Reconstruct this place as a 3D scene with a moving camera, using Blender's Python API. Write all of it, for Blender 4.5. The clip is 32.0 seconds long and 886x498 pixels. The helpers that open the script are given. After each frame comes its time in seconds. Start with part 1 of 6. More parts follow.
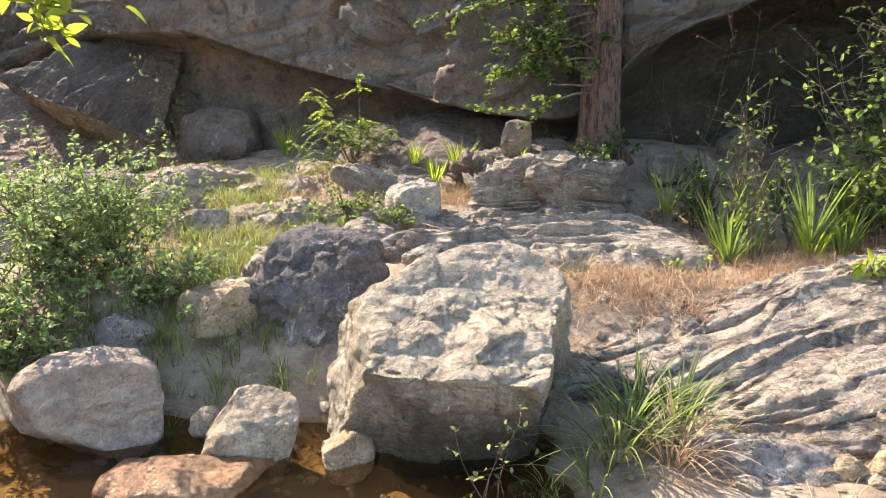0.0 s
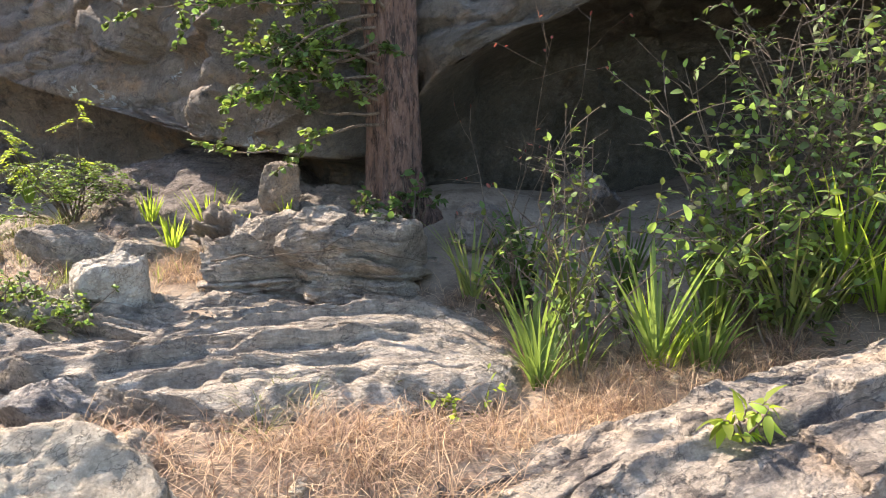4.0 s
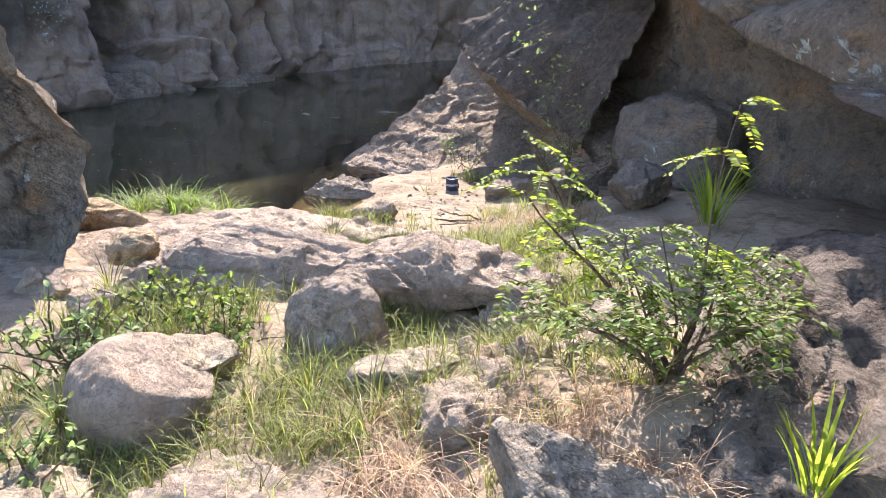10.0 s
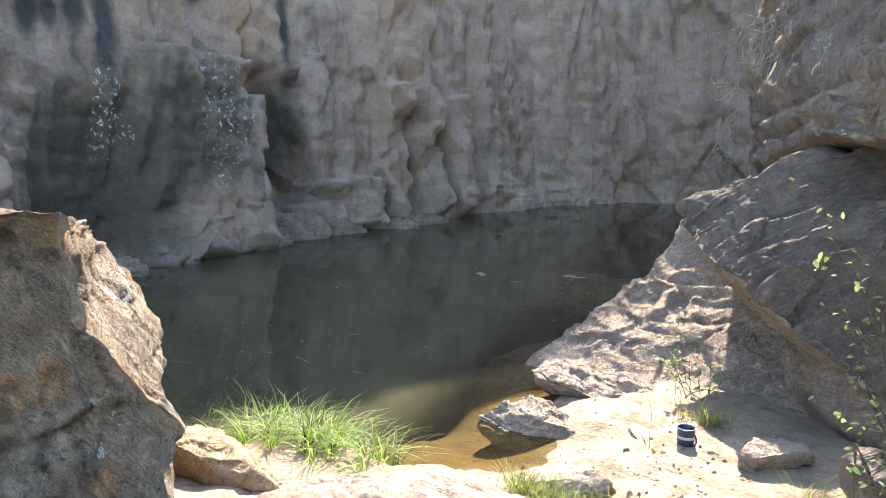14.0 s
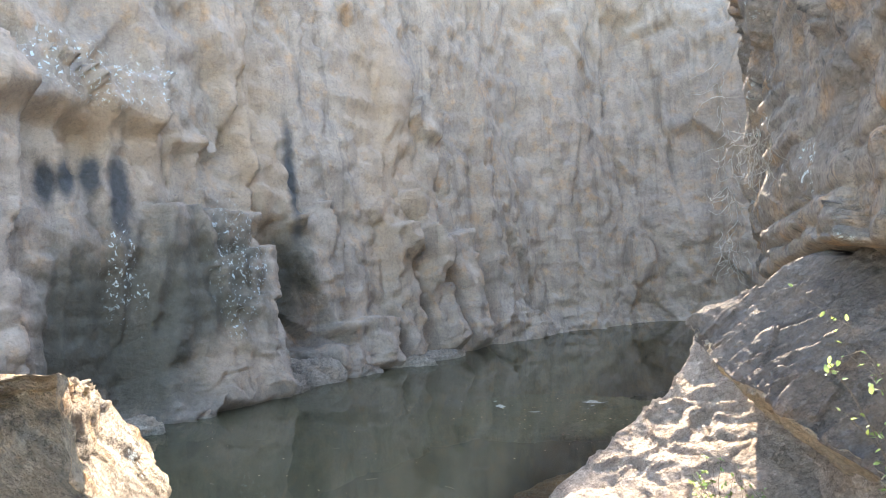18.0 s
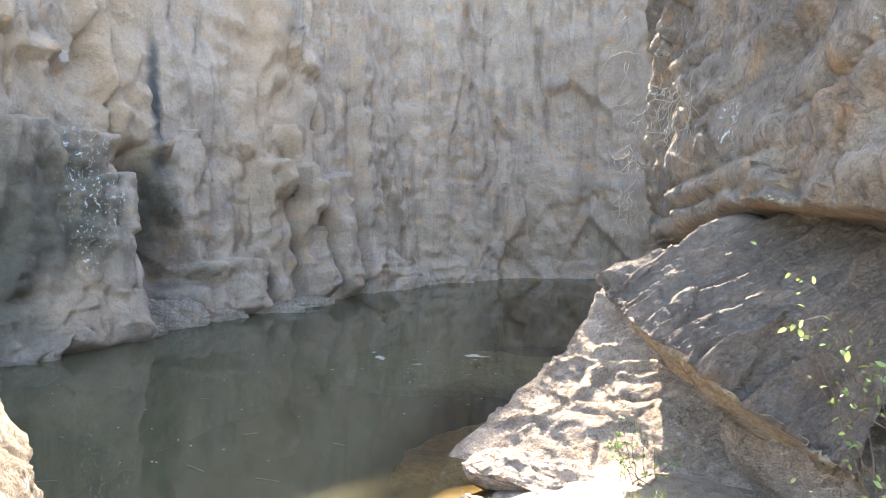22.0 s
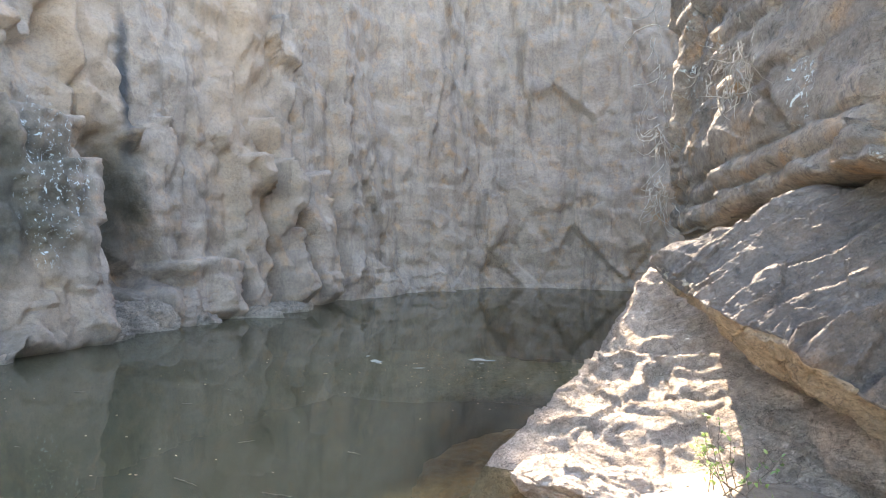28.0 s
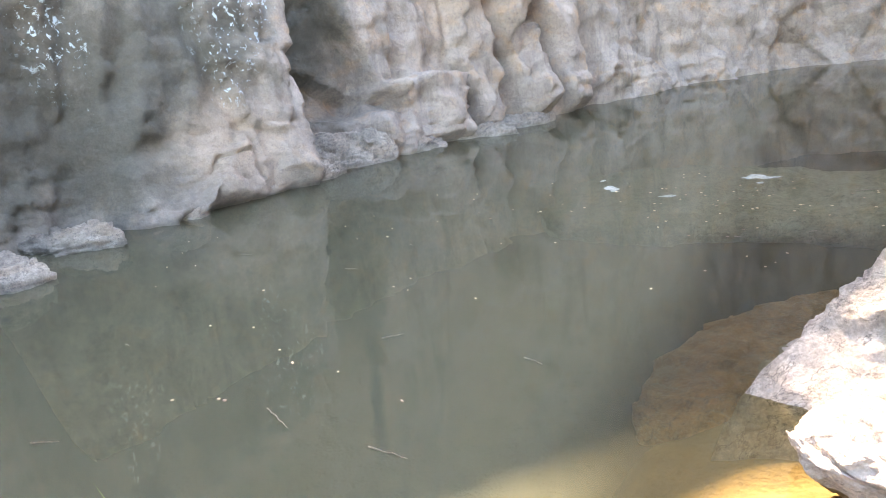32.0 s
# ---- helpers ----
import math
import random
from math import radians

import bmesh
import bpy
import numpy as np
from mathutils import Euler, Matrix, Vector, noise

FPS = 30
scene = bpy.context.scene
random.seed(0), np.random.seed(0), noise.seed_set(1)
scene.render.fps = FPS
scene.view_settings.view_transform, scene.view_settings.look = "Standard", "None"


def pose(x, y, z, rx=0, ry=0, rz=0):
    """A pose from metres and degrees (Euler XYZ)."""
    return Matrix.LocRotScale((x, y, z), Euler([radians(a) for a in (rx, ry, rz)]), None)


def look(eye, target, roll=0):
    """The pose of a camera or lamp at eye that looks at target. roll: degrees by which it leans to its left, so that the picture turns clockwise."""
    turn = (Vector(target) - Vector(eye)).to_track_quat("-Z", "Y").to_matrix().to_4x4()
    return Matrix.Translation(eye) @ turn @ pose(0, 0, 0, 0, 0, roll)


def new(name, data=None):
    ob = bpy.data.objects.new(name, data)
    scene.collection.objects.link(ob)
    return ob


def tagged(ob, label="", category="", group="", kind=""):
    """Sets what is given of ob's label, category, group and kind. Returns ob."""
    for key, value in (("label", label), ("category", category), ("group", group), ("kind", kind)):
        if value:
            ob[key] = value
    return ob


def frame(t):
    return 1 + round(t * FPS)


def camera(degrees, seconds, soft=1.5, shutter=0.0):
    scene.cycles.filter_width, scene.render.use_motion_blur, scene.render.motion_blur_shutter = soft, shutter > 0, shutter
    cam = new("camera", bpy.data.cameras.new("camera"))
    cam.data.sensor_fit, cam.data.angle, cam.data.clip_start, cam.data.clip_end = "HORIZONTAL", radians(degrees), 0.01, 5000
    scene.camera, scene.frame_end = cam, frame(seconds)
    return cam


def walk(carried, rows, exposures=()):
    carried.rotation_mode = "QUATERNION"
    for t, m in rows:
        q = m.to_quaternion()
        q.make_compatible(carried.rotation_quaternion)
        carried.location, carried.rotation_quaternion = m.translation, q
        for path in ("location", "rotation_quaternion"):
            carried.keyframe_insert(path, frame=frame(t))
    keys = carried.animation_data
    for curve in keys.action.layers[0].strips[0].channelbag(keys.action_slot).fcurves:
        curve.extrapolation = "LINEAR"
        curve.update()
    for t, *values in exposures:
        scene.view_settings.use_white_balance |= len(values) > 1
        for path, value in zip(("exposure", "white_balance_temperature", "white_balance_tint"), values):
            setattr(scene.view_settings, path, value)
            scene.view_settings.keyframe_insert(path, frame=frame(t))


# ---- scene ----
cam = camera(59.1, 32.0, soft=0.9)
METRES, EYE, TILT, LEAN, TURN = 12.0, 1.6, -16.0, -2.0, 0.0
PATH = [
    (0, (-0.036, -0.105, 1.739), (-0.023, 1.849, 1.315), -0.2),
    (0.5, (0.143, 0.03, 1.736), (0.58, 1.931, 1.292), -0.6),
    (1, (0.276, 0.329, 1.683), (1.063, 2.112, 1.234), -1.1),
    (1.5, (0.403, 0.511, 1.713), (1.336, 2.222, 1.265), -1.7),
    (2, (0.632, 0.665, 1.657), (1.518, 2.405, 1.222), -1.3),
    (2.5, (0.733, 0.814, 1.649), (1.519, 2.606, 1.234), -1.1),
    (3, (0.81, 1.221, 1.721), (1.397, 3.088, 1.308), -0.8),
    (3.5, (0.932, 1.511, 1.733), (1.3, 3.437, 1.34), -0.7),
    (5.5, (1.372, 2.787, 1.838), (1.339, 4.763, 1.526), 2.3),
    (6, (1.37, 3.162, 1.871), (1.081, 5.108, 1.513), 2.6),
    (6.5, (1.236, 3.463, 1.917), (0.694, 5.344, 1.507), 2.0),
    (7, (1.11, 3.729, 1.987), (0.393, 5.537, 1.521), 1.2),
    (7.5, (1.063, 3.989, 1.949), (0.19, 5.716, 1.443), 0.4),
    (8, (1.016, 4.287, 2.005), (0.027, 5.947, 1.489), 0.3),
    (8.5, (0.914, 4.592, 1.996), (-0.191, 6.18, 1.485), 1.5),
    (9, (0.759, 4.885, 2.015), (-0.471, 6.372, 1.49), 1.9),
    (9.5, (0.548, 5.286, 1.986), (-0.819, 6.639, 1.437), 1.1),
    (10, (0.373, 5.56, 2.068), (-1.064, 6.815, 1.468), -0.1),
    (10.5, (0.049, 5.764, 2.085), (-1.414, 6.974, 1.457), -0.6),
    (11, (-0.141, 5.86, 2.223), (-1.647, 7.014, 1.589), -0.1),
    (11.5, (-0.399, 6.081, 2.203), (-1.945, 7.163, 1.54), 0.4),
    (12, (-0.683, 6.351, 2.248), (-2.252, 7.39, 1.571), 0.6),
    (12.5, (-0.998, 6.427, 2.246), (-2.615, 7.426, 1.626), 0.6),
    (13, (-1.289, 6.415, 2.327), (-2.958, 7.382, 1.8), 0.9),
    (13.5, (-1.327, 6.413, 2.394), (-3.031, 7.373, 1.975), 1.2),
    (14, (-1.33, 6.423, 2.445), (-3.055, 7.385, 2.134), 1.2),
    (14.5, (-1.324, 6.416, 2.484), (-3.051, 7.405, 2.293), 1.2),
    (15, (-1.317, 6.407, 2.514), (-3.028, 7.441, 2.445), 1.5),
    (15.5, (-1.3, 6.389, 2.544), (-2.992, 7.455, 2.57), 1.4),
    (17.5, (-1.271, 6.517, 2.457), (-3.028, 7.469, 2.525), -3.2),
    (18, (-1.255, 6.49, 2.434), (-3.021, 7.429, 2.467), -3.3),
    (18.5, (-1.29, 6.436, 2.41), (-3.051, 7.382, 2.466), -3.0),
    (19, (-1.51, 6.459, 2.383), (-3.249, 7.442, 2.48), -2.1),
    (19.5, (-1.87, 6.52, 2.37), (-3.572, 7.569, 2.418), -0.8),
    (20, (-1.989, 6.522, 2.314), (-3.656, 7.627, 2.276), 0.1),
    (20.5, (-2.0, 6.501, 2.307), (-3.64, 7.642, 2.212), 0.7),
    (21, (-1.999, 6.493, 2.313), (-3.603, 7.682, 2.198), 0.8),
    (21.5, (-1.998, 6.434, 2.33), (-3.578, 7.655, 2.22), 0.8),
    (22, (-1.995, 6.419, 2.363), (-3.557, 7.664, 2.261), 0.4),
    (22.5, (-2.003, 6.433, 2.362), (-3.563, 7.68, 2.264), 0.3),
    (23, (-2.029, 6.398, 2.364), (-3.606, 7.625, 2.273), 0.9),
    (23.5, (-2.036, 6.369, 2.366), (-3.636, 7.567, 2.284), 1.2),
    (24, (-2.047, 6.373, 2.383), (-3.667, 7.543, 2.304), 1.3),
    (24.5, (-2.049, 6.36, 2.386), (-3.684, 7.508, 2.3), 1.4),
    (25, (-2.043, 6.327, 2.379), (-3.688, 7.459, 2.271), 1.2),
    (25.5, (-2.059, 6.357, 2.35), (-3.724, 7.456, 2.216), 0.2),
    (27.5, (-2.887, 6.433, 1.983), (-4.436, 7.696, 1.904), 0.0),
    (28, (-3.062, 6.58, 1.982), (-4.559, 7.906, 1.931), 0.9),
    (28.5, (-3.217, 6.701, 1.956), (-4.654, 8.091, 1.918), 0.6),
    (29, (-3.534, 6.965, 1.985), (-4.925, 8.402, 1.958), -0.4),
    (29.5, (-3.714, 7.27, 1.98), (-5.102, 8.71, 1.955), -0.6),
    (30, (-3.959, 7.721, 1.938), (-5.391, 9.118, 1.898), -1.3),
    (30.5, (-4.155, 7.987, 1.975), (-5.696, 9.26, 1.899), -2.8),
    (31, (-4.326, 8.109, 1.998), (-6.019, 9.164, 1.852), -4.2),
    (31.5, (-4.475, 8.237, 1.93), (-6.284, 9.043, 1.648), -5.8),
    (32, (-4.56, 8.302, 1.863), (-6.375, 8.967, 1.35), -6.8),
]
EXPOSURES = [(0, 1.9, 7000, 15), (1, 1.75, 7000, 15), (2, 1.9, 6900, 15), (3.5, 1.8, 6800, 15), (5.5, 2.65, 6550, 16), (9, 2.1, 6400, 18), (11, 2.0, 6300, 17), (12.5, 1.9, 6300, 14), (13.5, 2.2, 6400, 13),
             (14, 2.6, 6600, 11), (15, 3.15, 6850, 11), (25, 3.4, 7000, 12), (30, 3.42, 7000, 12), (31, 3.6, 7100, 13), (32, 4.35, 7300, 16)]
walk(cam, [(t, look(eye, target, roll)) for t, eye, target, roll in PATH], EXPOSURES)

# ---- world, sun ----
SUN_EL, SUN_YAW = 38.5, 48.0
world = bpy.data.worlds.new("sky")
scene.world = world
world.use_nodes = True
wn = world.node_tree
sky = wn.nodes.new("ShaderNodeTexSky")
sky.sky_type, sky.sun_disc = "NISHITA", False
sky.sun_elevation, sky.sun_rotation = radians(SUN_EL), radians(-SUN_YAW)
wn.links.new(sky.outputs[0], wn.nodes["Background"].inputs[0])
wn.nodes["Background"].inputs[1].default_value = 0.15
sun_data = bpy.data.lights.new("sun", "SUN")
sun_data.energy, sun_data.angle, sun_data.color = 4.1, radians(0.55), (1.0, 0.90, 0.775)
sun = new("sun", sun_data)
toward = Vector((-math.sin(radians(SUN_YAW)) * math.cos(radians(SUN_EL)), math.cos(radians(SUN_YAW)) * math.cos(radians(SUN_EL)), math.sin(radians(SUN_EL))))
sun.matrix_world = look(toward * 60, (0, 0, 0))


# ---- noise and mesh helpers ----
def hash3(ix, iy, iz, seed):
    n = (ix * 374761393 + iy * 668265263 + iz * 2147483647 + seed * 974634777) & 0xFFFFFFFF
    n = ((n ^ (n >> 13)) * 1274126177) & 0xFFFFFFFF
    n = ((n ^ (n >> 16)) * 2246822519) & 0xFFFFFFFF
    return ((n ^ (n >> 15)) & 0xFFFFFF) / 8388607.5 - 1.0


def vnoise(p, seed=0):
    """Smooth value noise in -1..1 at rows of points."""
    f = np.floor(p)
    i, w = f.astype(np.int64), p - f
    w = w * w * w * (w * (w * 6 - 15) + 10)
    out = 0.0
    for dx in (0, 1):
        for dy in (0, 1):
            for dz in (0, 1):
                k = (w[:, 0] if dx else 1 - w[:, 0]) * (w[:, 1] if dy else 1 - w[:, 1]) * (w[:, 2] if dz else 1 - w[:, 2])
                out = out + k * hash3(i[:, 0] + dx, i[:, 1] + dy, i[:, 2] + dz, seed)
    return out


def fbm(p, freq, octaves=4, seed=0, gain=0.5):
    out, amp = 0.0, 1.0
    for n in range(octaves):
        out = out + amp * vnoise(p * freq + 17.3 * n, seed + n)
        freq, amp = freq * 2.03, amp * gain
    return out


def ridged(p, freq, octaves=3, seed=0):
    out, amp = 0.0, 1.0
    for n in range(octaves):
        out = out + amp * (1 - 2 * np.abs(vnoise(p * freq + 9.1 * n, seed + n)))
        freq, amp = freq * 2.1, amp * 0.5
    return out


def facets(p, freq, seed=0, slope=0.9):
    """Broken blocks: each cell has its own height and its own tilted face."""
    q = p * freq
    base = np.floor(q).astype(np.int64)
    best, out = np.full(len(p), 9e9), np.zeros(len(p))
    for dx in (-1, 0, 1):
        for dy in (-1, 0, 1):
            for dz in (-1, 0, 1):
                c = base + (dx, dy, dz)
                h = [hash3(c[:, 0], c[:, 1], c[:, 2], seed + 31 * k) for k in range(4)]
                rel = q - (c + 0.5 + 0.42 * np.stack(h[:3], 1))
                d = (rel * rel).sum(1)
                tilt = h[3] + slope * (rel * np.stack([h[1], h[2], h[0]], 1)).sum(1)
                near = d < best
                best, out = np.where(near, d, best), np.where(near, tilt, out)
    return out


def step(v, a, b):
    t = np.clip((v - a) / (b - a), 0, 1)
    return t * t * (3 - 2 * t)


def mound(x, y, cx, cy, rx, ry, turn=0.0, power=2.0):
    c, s = math.cos(radians(turn)), math.sin(radians(turn))
    u, v = ((x - cx) * c + (y - cy) * s) / rx, (-(x - cx) * s + (y - cy) * c) / ry
    return np.exp(-((u * u + v * v) ** (power / 2)))


def mesh_from(name, verts, faces, material, smooth=True):
    me = bpy.data.meshes.new(name)
    me.from_pydata(verts.tolist() if hasattr(verts, "tolist") else verts, [], faces.tolist() if hasattr(faces, "tolist") else faces)
    me.polygons.foreach_set("use_smooth", [smooth] * len(me.polygons))
    if material:
        me.materials.append(material)
    me.update()
    return me


def grid_faces(nu, nv, wrap=False):
    a = np.arange(nu * nv).reshape(nu, nv)
    return np.stack([a[:-1, :-1], a[1:, :-1], a[1:, 1:], a[:-1, 1:]], -1).reshape(-1, 4)


BALLS = {}


def ball(detail):
    if detail not in BALLS:
        bm = bmesh.new()
        bmesh.ops.create_icosphere(bm, subdivisions=detail, radius=1.0)
        bm.verts.ensure_lookup_table()
        BALLS[detail] = np.array([v.co for v in bm.verts]), np.array([[v.index for v in f.verts] for f in bm.faces])
        bm.free()
    return BALLS[detail]


# ---- materials ----
def material(name):
    m = bpy.data.materials.new(name)
    m.use_nodes = True
    return m, m.node_tree.nodes, m.node_tree.links, m.node_tree.nodes["Principled BSDF"]


def mix(nodes, links, fac, a, b, blend="MIX"):
    n = nodes.new("ShaderNodeMix")
    n.data_type, n.blend_type = "RGBA", blend
    for socket, value in ((n.inputs[0], fac), (n.inputs[6], a), (n.inputs[7], b)):
        if hasattr(value, "is_linked"):
            links.new(value, socket)
        elif isinstance(value, (int, float)):
            socket.default_value = value
        else:
            socket.default_value = (*value, 1)
    return n.outputs[2]


def tex(nodes, links, coord, scale, detail=6, rough=0.6, kind="ShaderNodeTexNoise", stretch=None, turn=(0, 0, 0), distort=0.0):
    if stretch:
        for scale_, turn_ in (((1, 1, 1), turn), (stretch, (0, 0, 0))):
            mp = nodes.new("ShaderNodeMapping")
            mp.inputs["Scale"].default_value, mp.inputs["Rotation"].default_value = scale_, [radians(a) for a in turn_]
            links.new(coord, mp.inputs[0])
            coord = mp.outputs[0]
    n = nodes.new(kind)
    links.new(coord, n.inputs["Vector"])
    n.inputs["Scale"].default_value = scale
    if kind == "ShaderNodeTexNoise":
        n.inputs["Detail"].default_value, n.inputs["Roughness"].default_value, n.inputs["Distortion"].default_value = detail, rough, distort
    return n.outputs[0]


def ramp(nodes, links, value, lo, hi):
    n = nodes.new("ShaderNodeMapRange")
    n.interpolation_type = "SMOOTHSTEP"
    links.new(value, n.inputs[0])
    n.inputs[1].default_value, n.inputs[2].default_value = lo, hi
    return n.outputs[0]


def bump(nodes, links, height, strength, distance, under=None):
    n = nodes.new("ShaderNodeBump")
    n.inputs["Strength"].default_value, n.inputs["Distance"].default_value = strength, distance
    links.new(height, n.inputs["Height"])
    if under:
        links.new(under, n.inputs["Normal"])
    return n.outputs[0]


def mark(nodes, links, co, centre, reach, edge=0.35):
    """How far inside a ragged patch about a centre a place lies, 0 to 1."""
    sub, div = nodes.new("ShaderNodeVectorMath"), nodes.new("ShaderNodeVectorMath")
    sub.operation, div.operation = "SUBTRACT", "DIVIDE"
    links.new(co, sub.inputs[0])
    sub.inputs[1].default_value = centre
    links.new(sub.outputs[0], div.inputs[0])
    div.inputs[1].default_value = reach
    size, wob, add = nodes.new("ShaderNodeVectorMath"), nodes.new("ShaderNodeMath"), nodes.new("ShaderNodeMath")
    size.operation, wob.operation, wob.inputs[1].default_value = "LENGTH", "MULTIPLY", 1.3
    links.new(div.outputs[0], size.inputs[0])
    links.new(tex(nodes, links, co, 2.4, 6, 0.65), wob.inputs[0])
    links.new(size.outputs["Value"], add.inputs[0])
    links.new(wob.outputs[0], add.inputs[1])
    return ramp(nodes, links, add.outputs[0], 1.65 + edge * 0.5, 1.65 - edge * 0.5)


def rock_material(name, pale, mid, dark, stain=0.5, lichen=0.0, layers=0.0, tilt=(0, 20, 0), wet=0.0, ochre=0.25, streaks=0.0, relief=1.0, spot=(0.62, 0.66, 0.62), stains_and_shade=(), lichens=(), warms=(), blacks=(), grainy=1.0):
    m, nodes, links, shader = material(name)
    co = nodes.new("ShaderNodeTexCoord").outputs["Object"]
    broad = tex(nodes, links, co, 1.7, 5, 0.6)
    patch = tex(nodes, links, co, 5.5, 8, 0.68, distort=0.6)
    grain = tex(nodes, links, co, 60, 6, 0.75)
    fine = tex(nodes, links, co, 16, 8, 0.7)
    col = mix(nodes, links, ramp(nodes, links, broad, 0.35, 0.65), mid, pale)
    if ochre:
        warm = tex(nodes, links, co, 2.6, 6, 0.6, stretch=(1, 1, 1.3), turn=(30, 10, 0))
        n = nodes.new("ShaderNodeMath")
        n.operation = "MULTIPLY"
        n.inputs[1].default_value = ochre
        links.new(ramp(nodes, links, warm, 0.5, 0.72), n.inputs[0])
        col = mix(nodes, links, n.outputs[0], col, (0.48, 0.27, 0.12))
    col = mix(nodes, links, ramp(nodes, links, patch, 0.68 - 0.3 * stain, 0.86 - 0.25 * stain), col, dark)
    if layers:
        band = tex(nodes, links, co, 3.0, 6, 0.65, stretch=(0.6, 0.6, 7.0), turn=tilt, distort=0.4)
        n = nodes.new("ShaderNodeMath")
        n.operation = "MULTIPLY"
        n.inputs[1].default_value = layers
        links.new(ramp(nodes, links, band, 0.54, 0.62), n.inputs[0])
        col = mix(nodes, links, n.outputs[0], col, dark)
    if streaks:
        run = tex(nodes, links, co, 2.2, 7, 0.7, stretch=(0.9, 0.9, 0.11), distort=0.9)
        n = nodes.new("ShaderNodeMath")
        n.operation = "MULTIPLY"
        n.inputs[1].default_value = streaks
        links.new(ramp(nodes, links, run, 0.48, 0.66), n.inputs[0])
        col = mix(nodes, links, n.outputs[0], col, (0.075, 0.073, 0.067))
    if lichen:
        spots = tex(nodes, links, co, 11, 5, 0.7, distort=0.8)
        where = tex(nodes, links, co, 1.3, 3, 0.5)
        n = nodes.new("ShaderNodeMath")
        n.operation = "MULTIPLY"
        links.new(ramp(nodes, links, spots, 0.56, 0.62), n.inputs[0])
        links.new(ramp(nodes, links, where, 0.62 - 0.25 * lichen, 0.72 - 0.2 * lichen), n.inputs[1])
        col = mix(nodes, links, n.outputs[0], col, spot)
    # real stains, and on the overhang shade painted into its recess
    for centre, reach in stains_and_shade:
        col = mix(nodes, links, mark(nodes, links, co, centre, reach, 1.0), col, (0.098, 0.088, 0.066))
    for centre, reach in warms:
        col = mix(nodes, links, mark(nodes, links, co, centre, reach, 1.2), col, (0.36, 0.27, 0.19))
    for centre, reach in blacks:
        col = mix(nodes, links, mark(nodes, links, co, centre, reach, 1.0), col, (0.07, 0.07, 0.068))
    for centre, reach in lichens:
        dots, both = tex(nodes, links, co, 13, 5, 0.7, distort=0.5), nodes.new("ShaderNodeMath")
        both.operation = "MULTIPLY"
        links.new(ramp(nodes, links, dots, 0.57, 0.62), both.inputs[0])
        links.new(mark(nodes, links, co, centre, reach), both.inputs[1])
        col = mix(nodes, links, both.outputs[0], col, (0.52, 0.57, 0.55))
    col = mix(nodes, links, 0.35 * grainy, col, mix(nodes, links, ramp(nodes, links, grain, 0.3, 0.7), (0.2, 0.2, 0.2), (0.8, 0.8, 0.8)), "OVERLAY")
    col = mix(nodes, links, 0.45 * grainy, col, mix(nodes, links, ramp(nodes, links, fine, 0.3, 0.7), (0.22, 0.22, 0.22), (0.78, 0.78, 0.78)), "OVERLAY")
    thin = tex(nodes, links, co, 3.2, 7, 0.62, stretch=(1, 1, 1.7), turn=(tilt[0] - 8, tilt[1] + 6, 35), distort=0.3)
    gap = nodes.new("ShaderNodeMath")
    gap.operation = "COMPARE"
    gap.inputs[1].default_value, gap.inputs[2].default_value = 0.5, 0.006
    links.new(thin, gap.inputs[0])
    pits = tex(nodes, links, co, 34, 4, 0.7, stretch=(1, 1, 1.6), turn=tilt, distort=0.4)
    pitted = nodes.new("ShaderNodeMath")
    pitted.operation = "MULTIPLY"
    links.new(ramp(nodes, links, pits, 0.60, 0.68), pitted.inputs[0])
    links.new(ramp(nodes, links, patch, 0.42, 0.6), pitted.inputs[1])
    worn = nodes.new("ShaderNodeMath")
    worn.operation, worn.use_clamp = "MULTIPLY_ADD", True
    worn.inputs[1].default_value = 0.7
    links.new(gap.outputs[0], worn.inputs[0])
    links.new(pitted.outputs[0], worn.inputs[2])
    scaled = nodes.new("ShaderNodeMath")
    scaled.operation, scaled.inputs[1].default_value = "MULTIPLY", 0.75 * grainy
    links.new(worn.outputs[0], scaled.inputs[0])
    col = mix(nodes, links, scaled.outputs[0], col, [0.55 * c for c in dark])
    links.new(col, shader.inputs["Base Color"])
    shader.inputs["Roughness"].default_value = 0.9 - 0.6 * wet
    shader.inputs["Specular IOR Level"].default_value = 0.25 + 0.3 * wet
    plate = tex(nodes, links, co, 7.0, 7, 0.62, stretch=(1, 1, 1.8), turn=(tilt[0] + 12, tilt[1], 20), distort=0.4)
    b = bump(nodes, links, ramp(nodes, links, plate, 0.40, 0.60), 0.8 * relief, 0.035)
    b = bump(nodes, links, ramp(nodes, links, fine, 0.3, 0.7), 0.8 * relief, 0.02, b)
    if layers:
        ledge = tex(nodes, links, co, 4.0, 5, 0.6, stretch=(0.7, 0.7, 4.5), turn=tilt, distort=1.2)
        b = bump(nodes, links, ramp(nodes, links, ledge, 0.42, 0.58), 0.6 * relief, 0.03, b)
    b = bump(nodes, links, grain, 0.8 * relief, 0.010, b)
    b = bump(nodes, links, pits, 0.7 * relief, 0.012, b)
    inset = nodes.new("ShaderNodeMath")
    inset.operation = "SUBTRACT"
    inset.inputs[0].default_value = 1.0
    links.new(gap.outputs[0], inset.inputs[1])
    b = bump(nodes, links, inset.outputs[0], 0.6 * relief, 0.012, b)
    links.new(b, shader.inputs["Normal"])
    return m


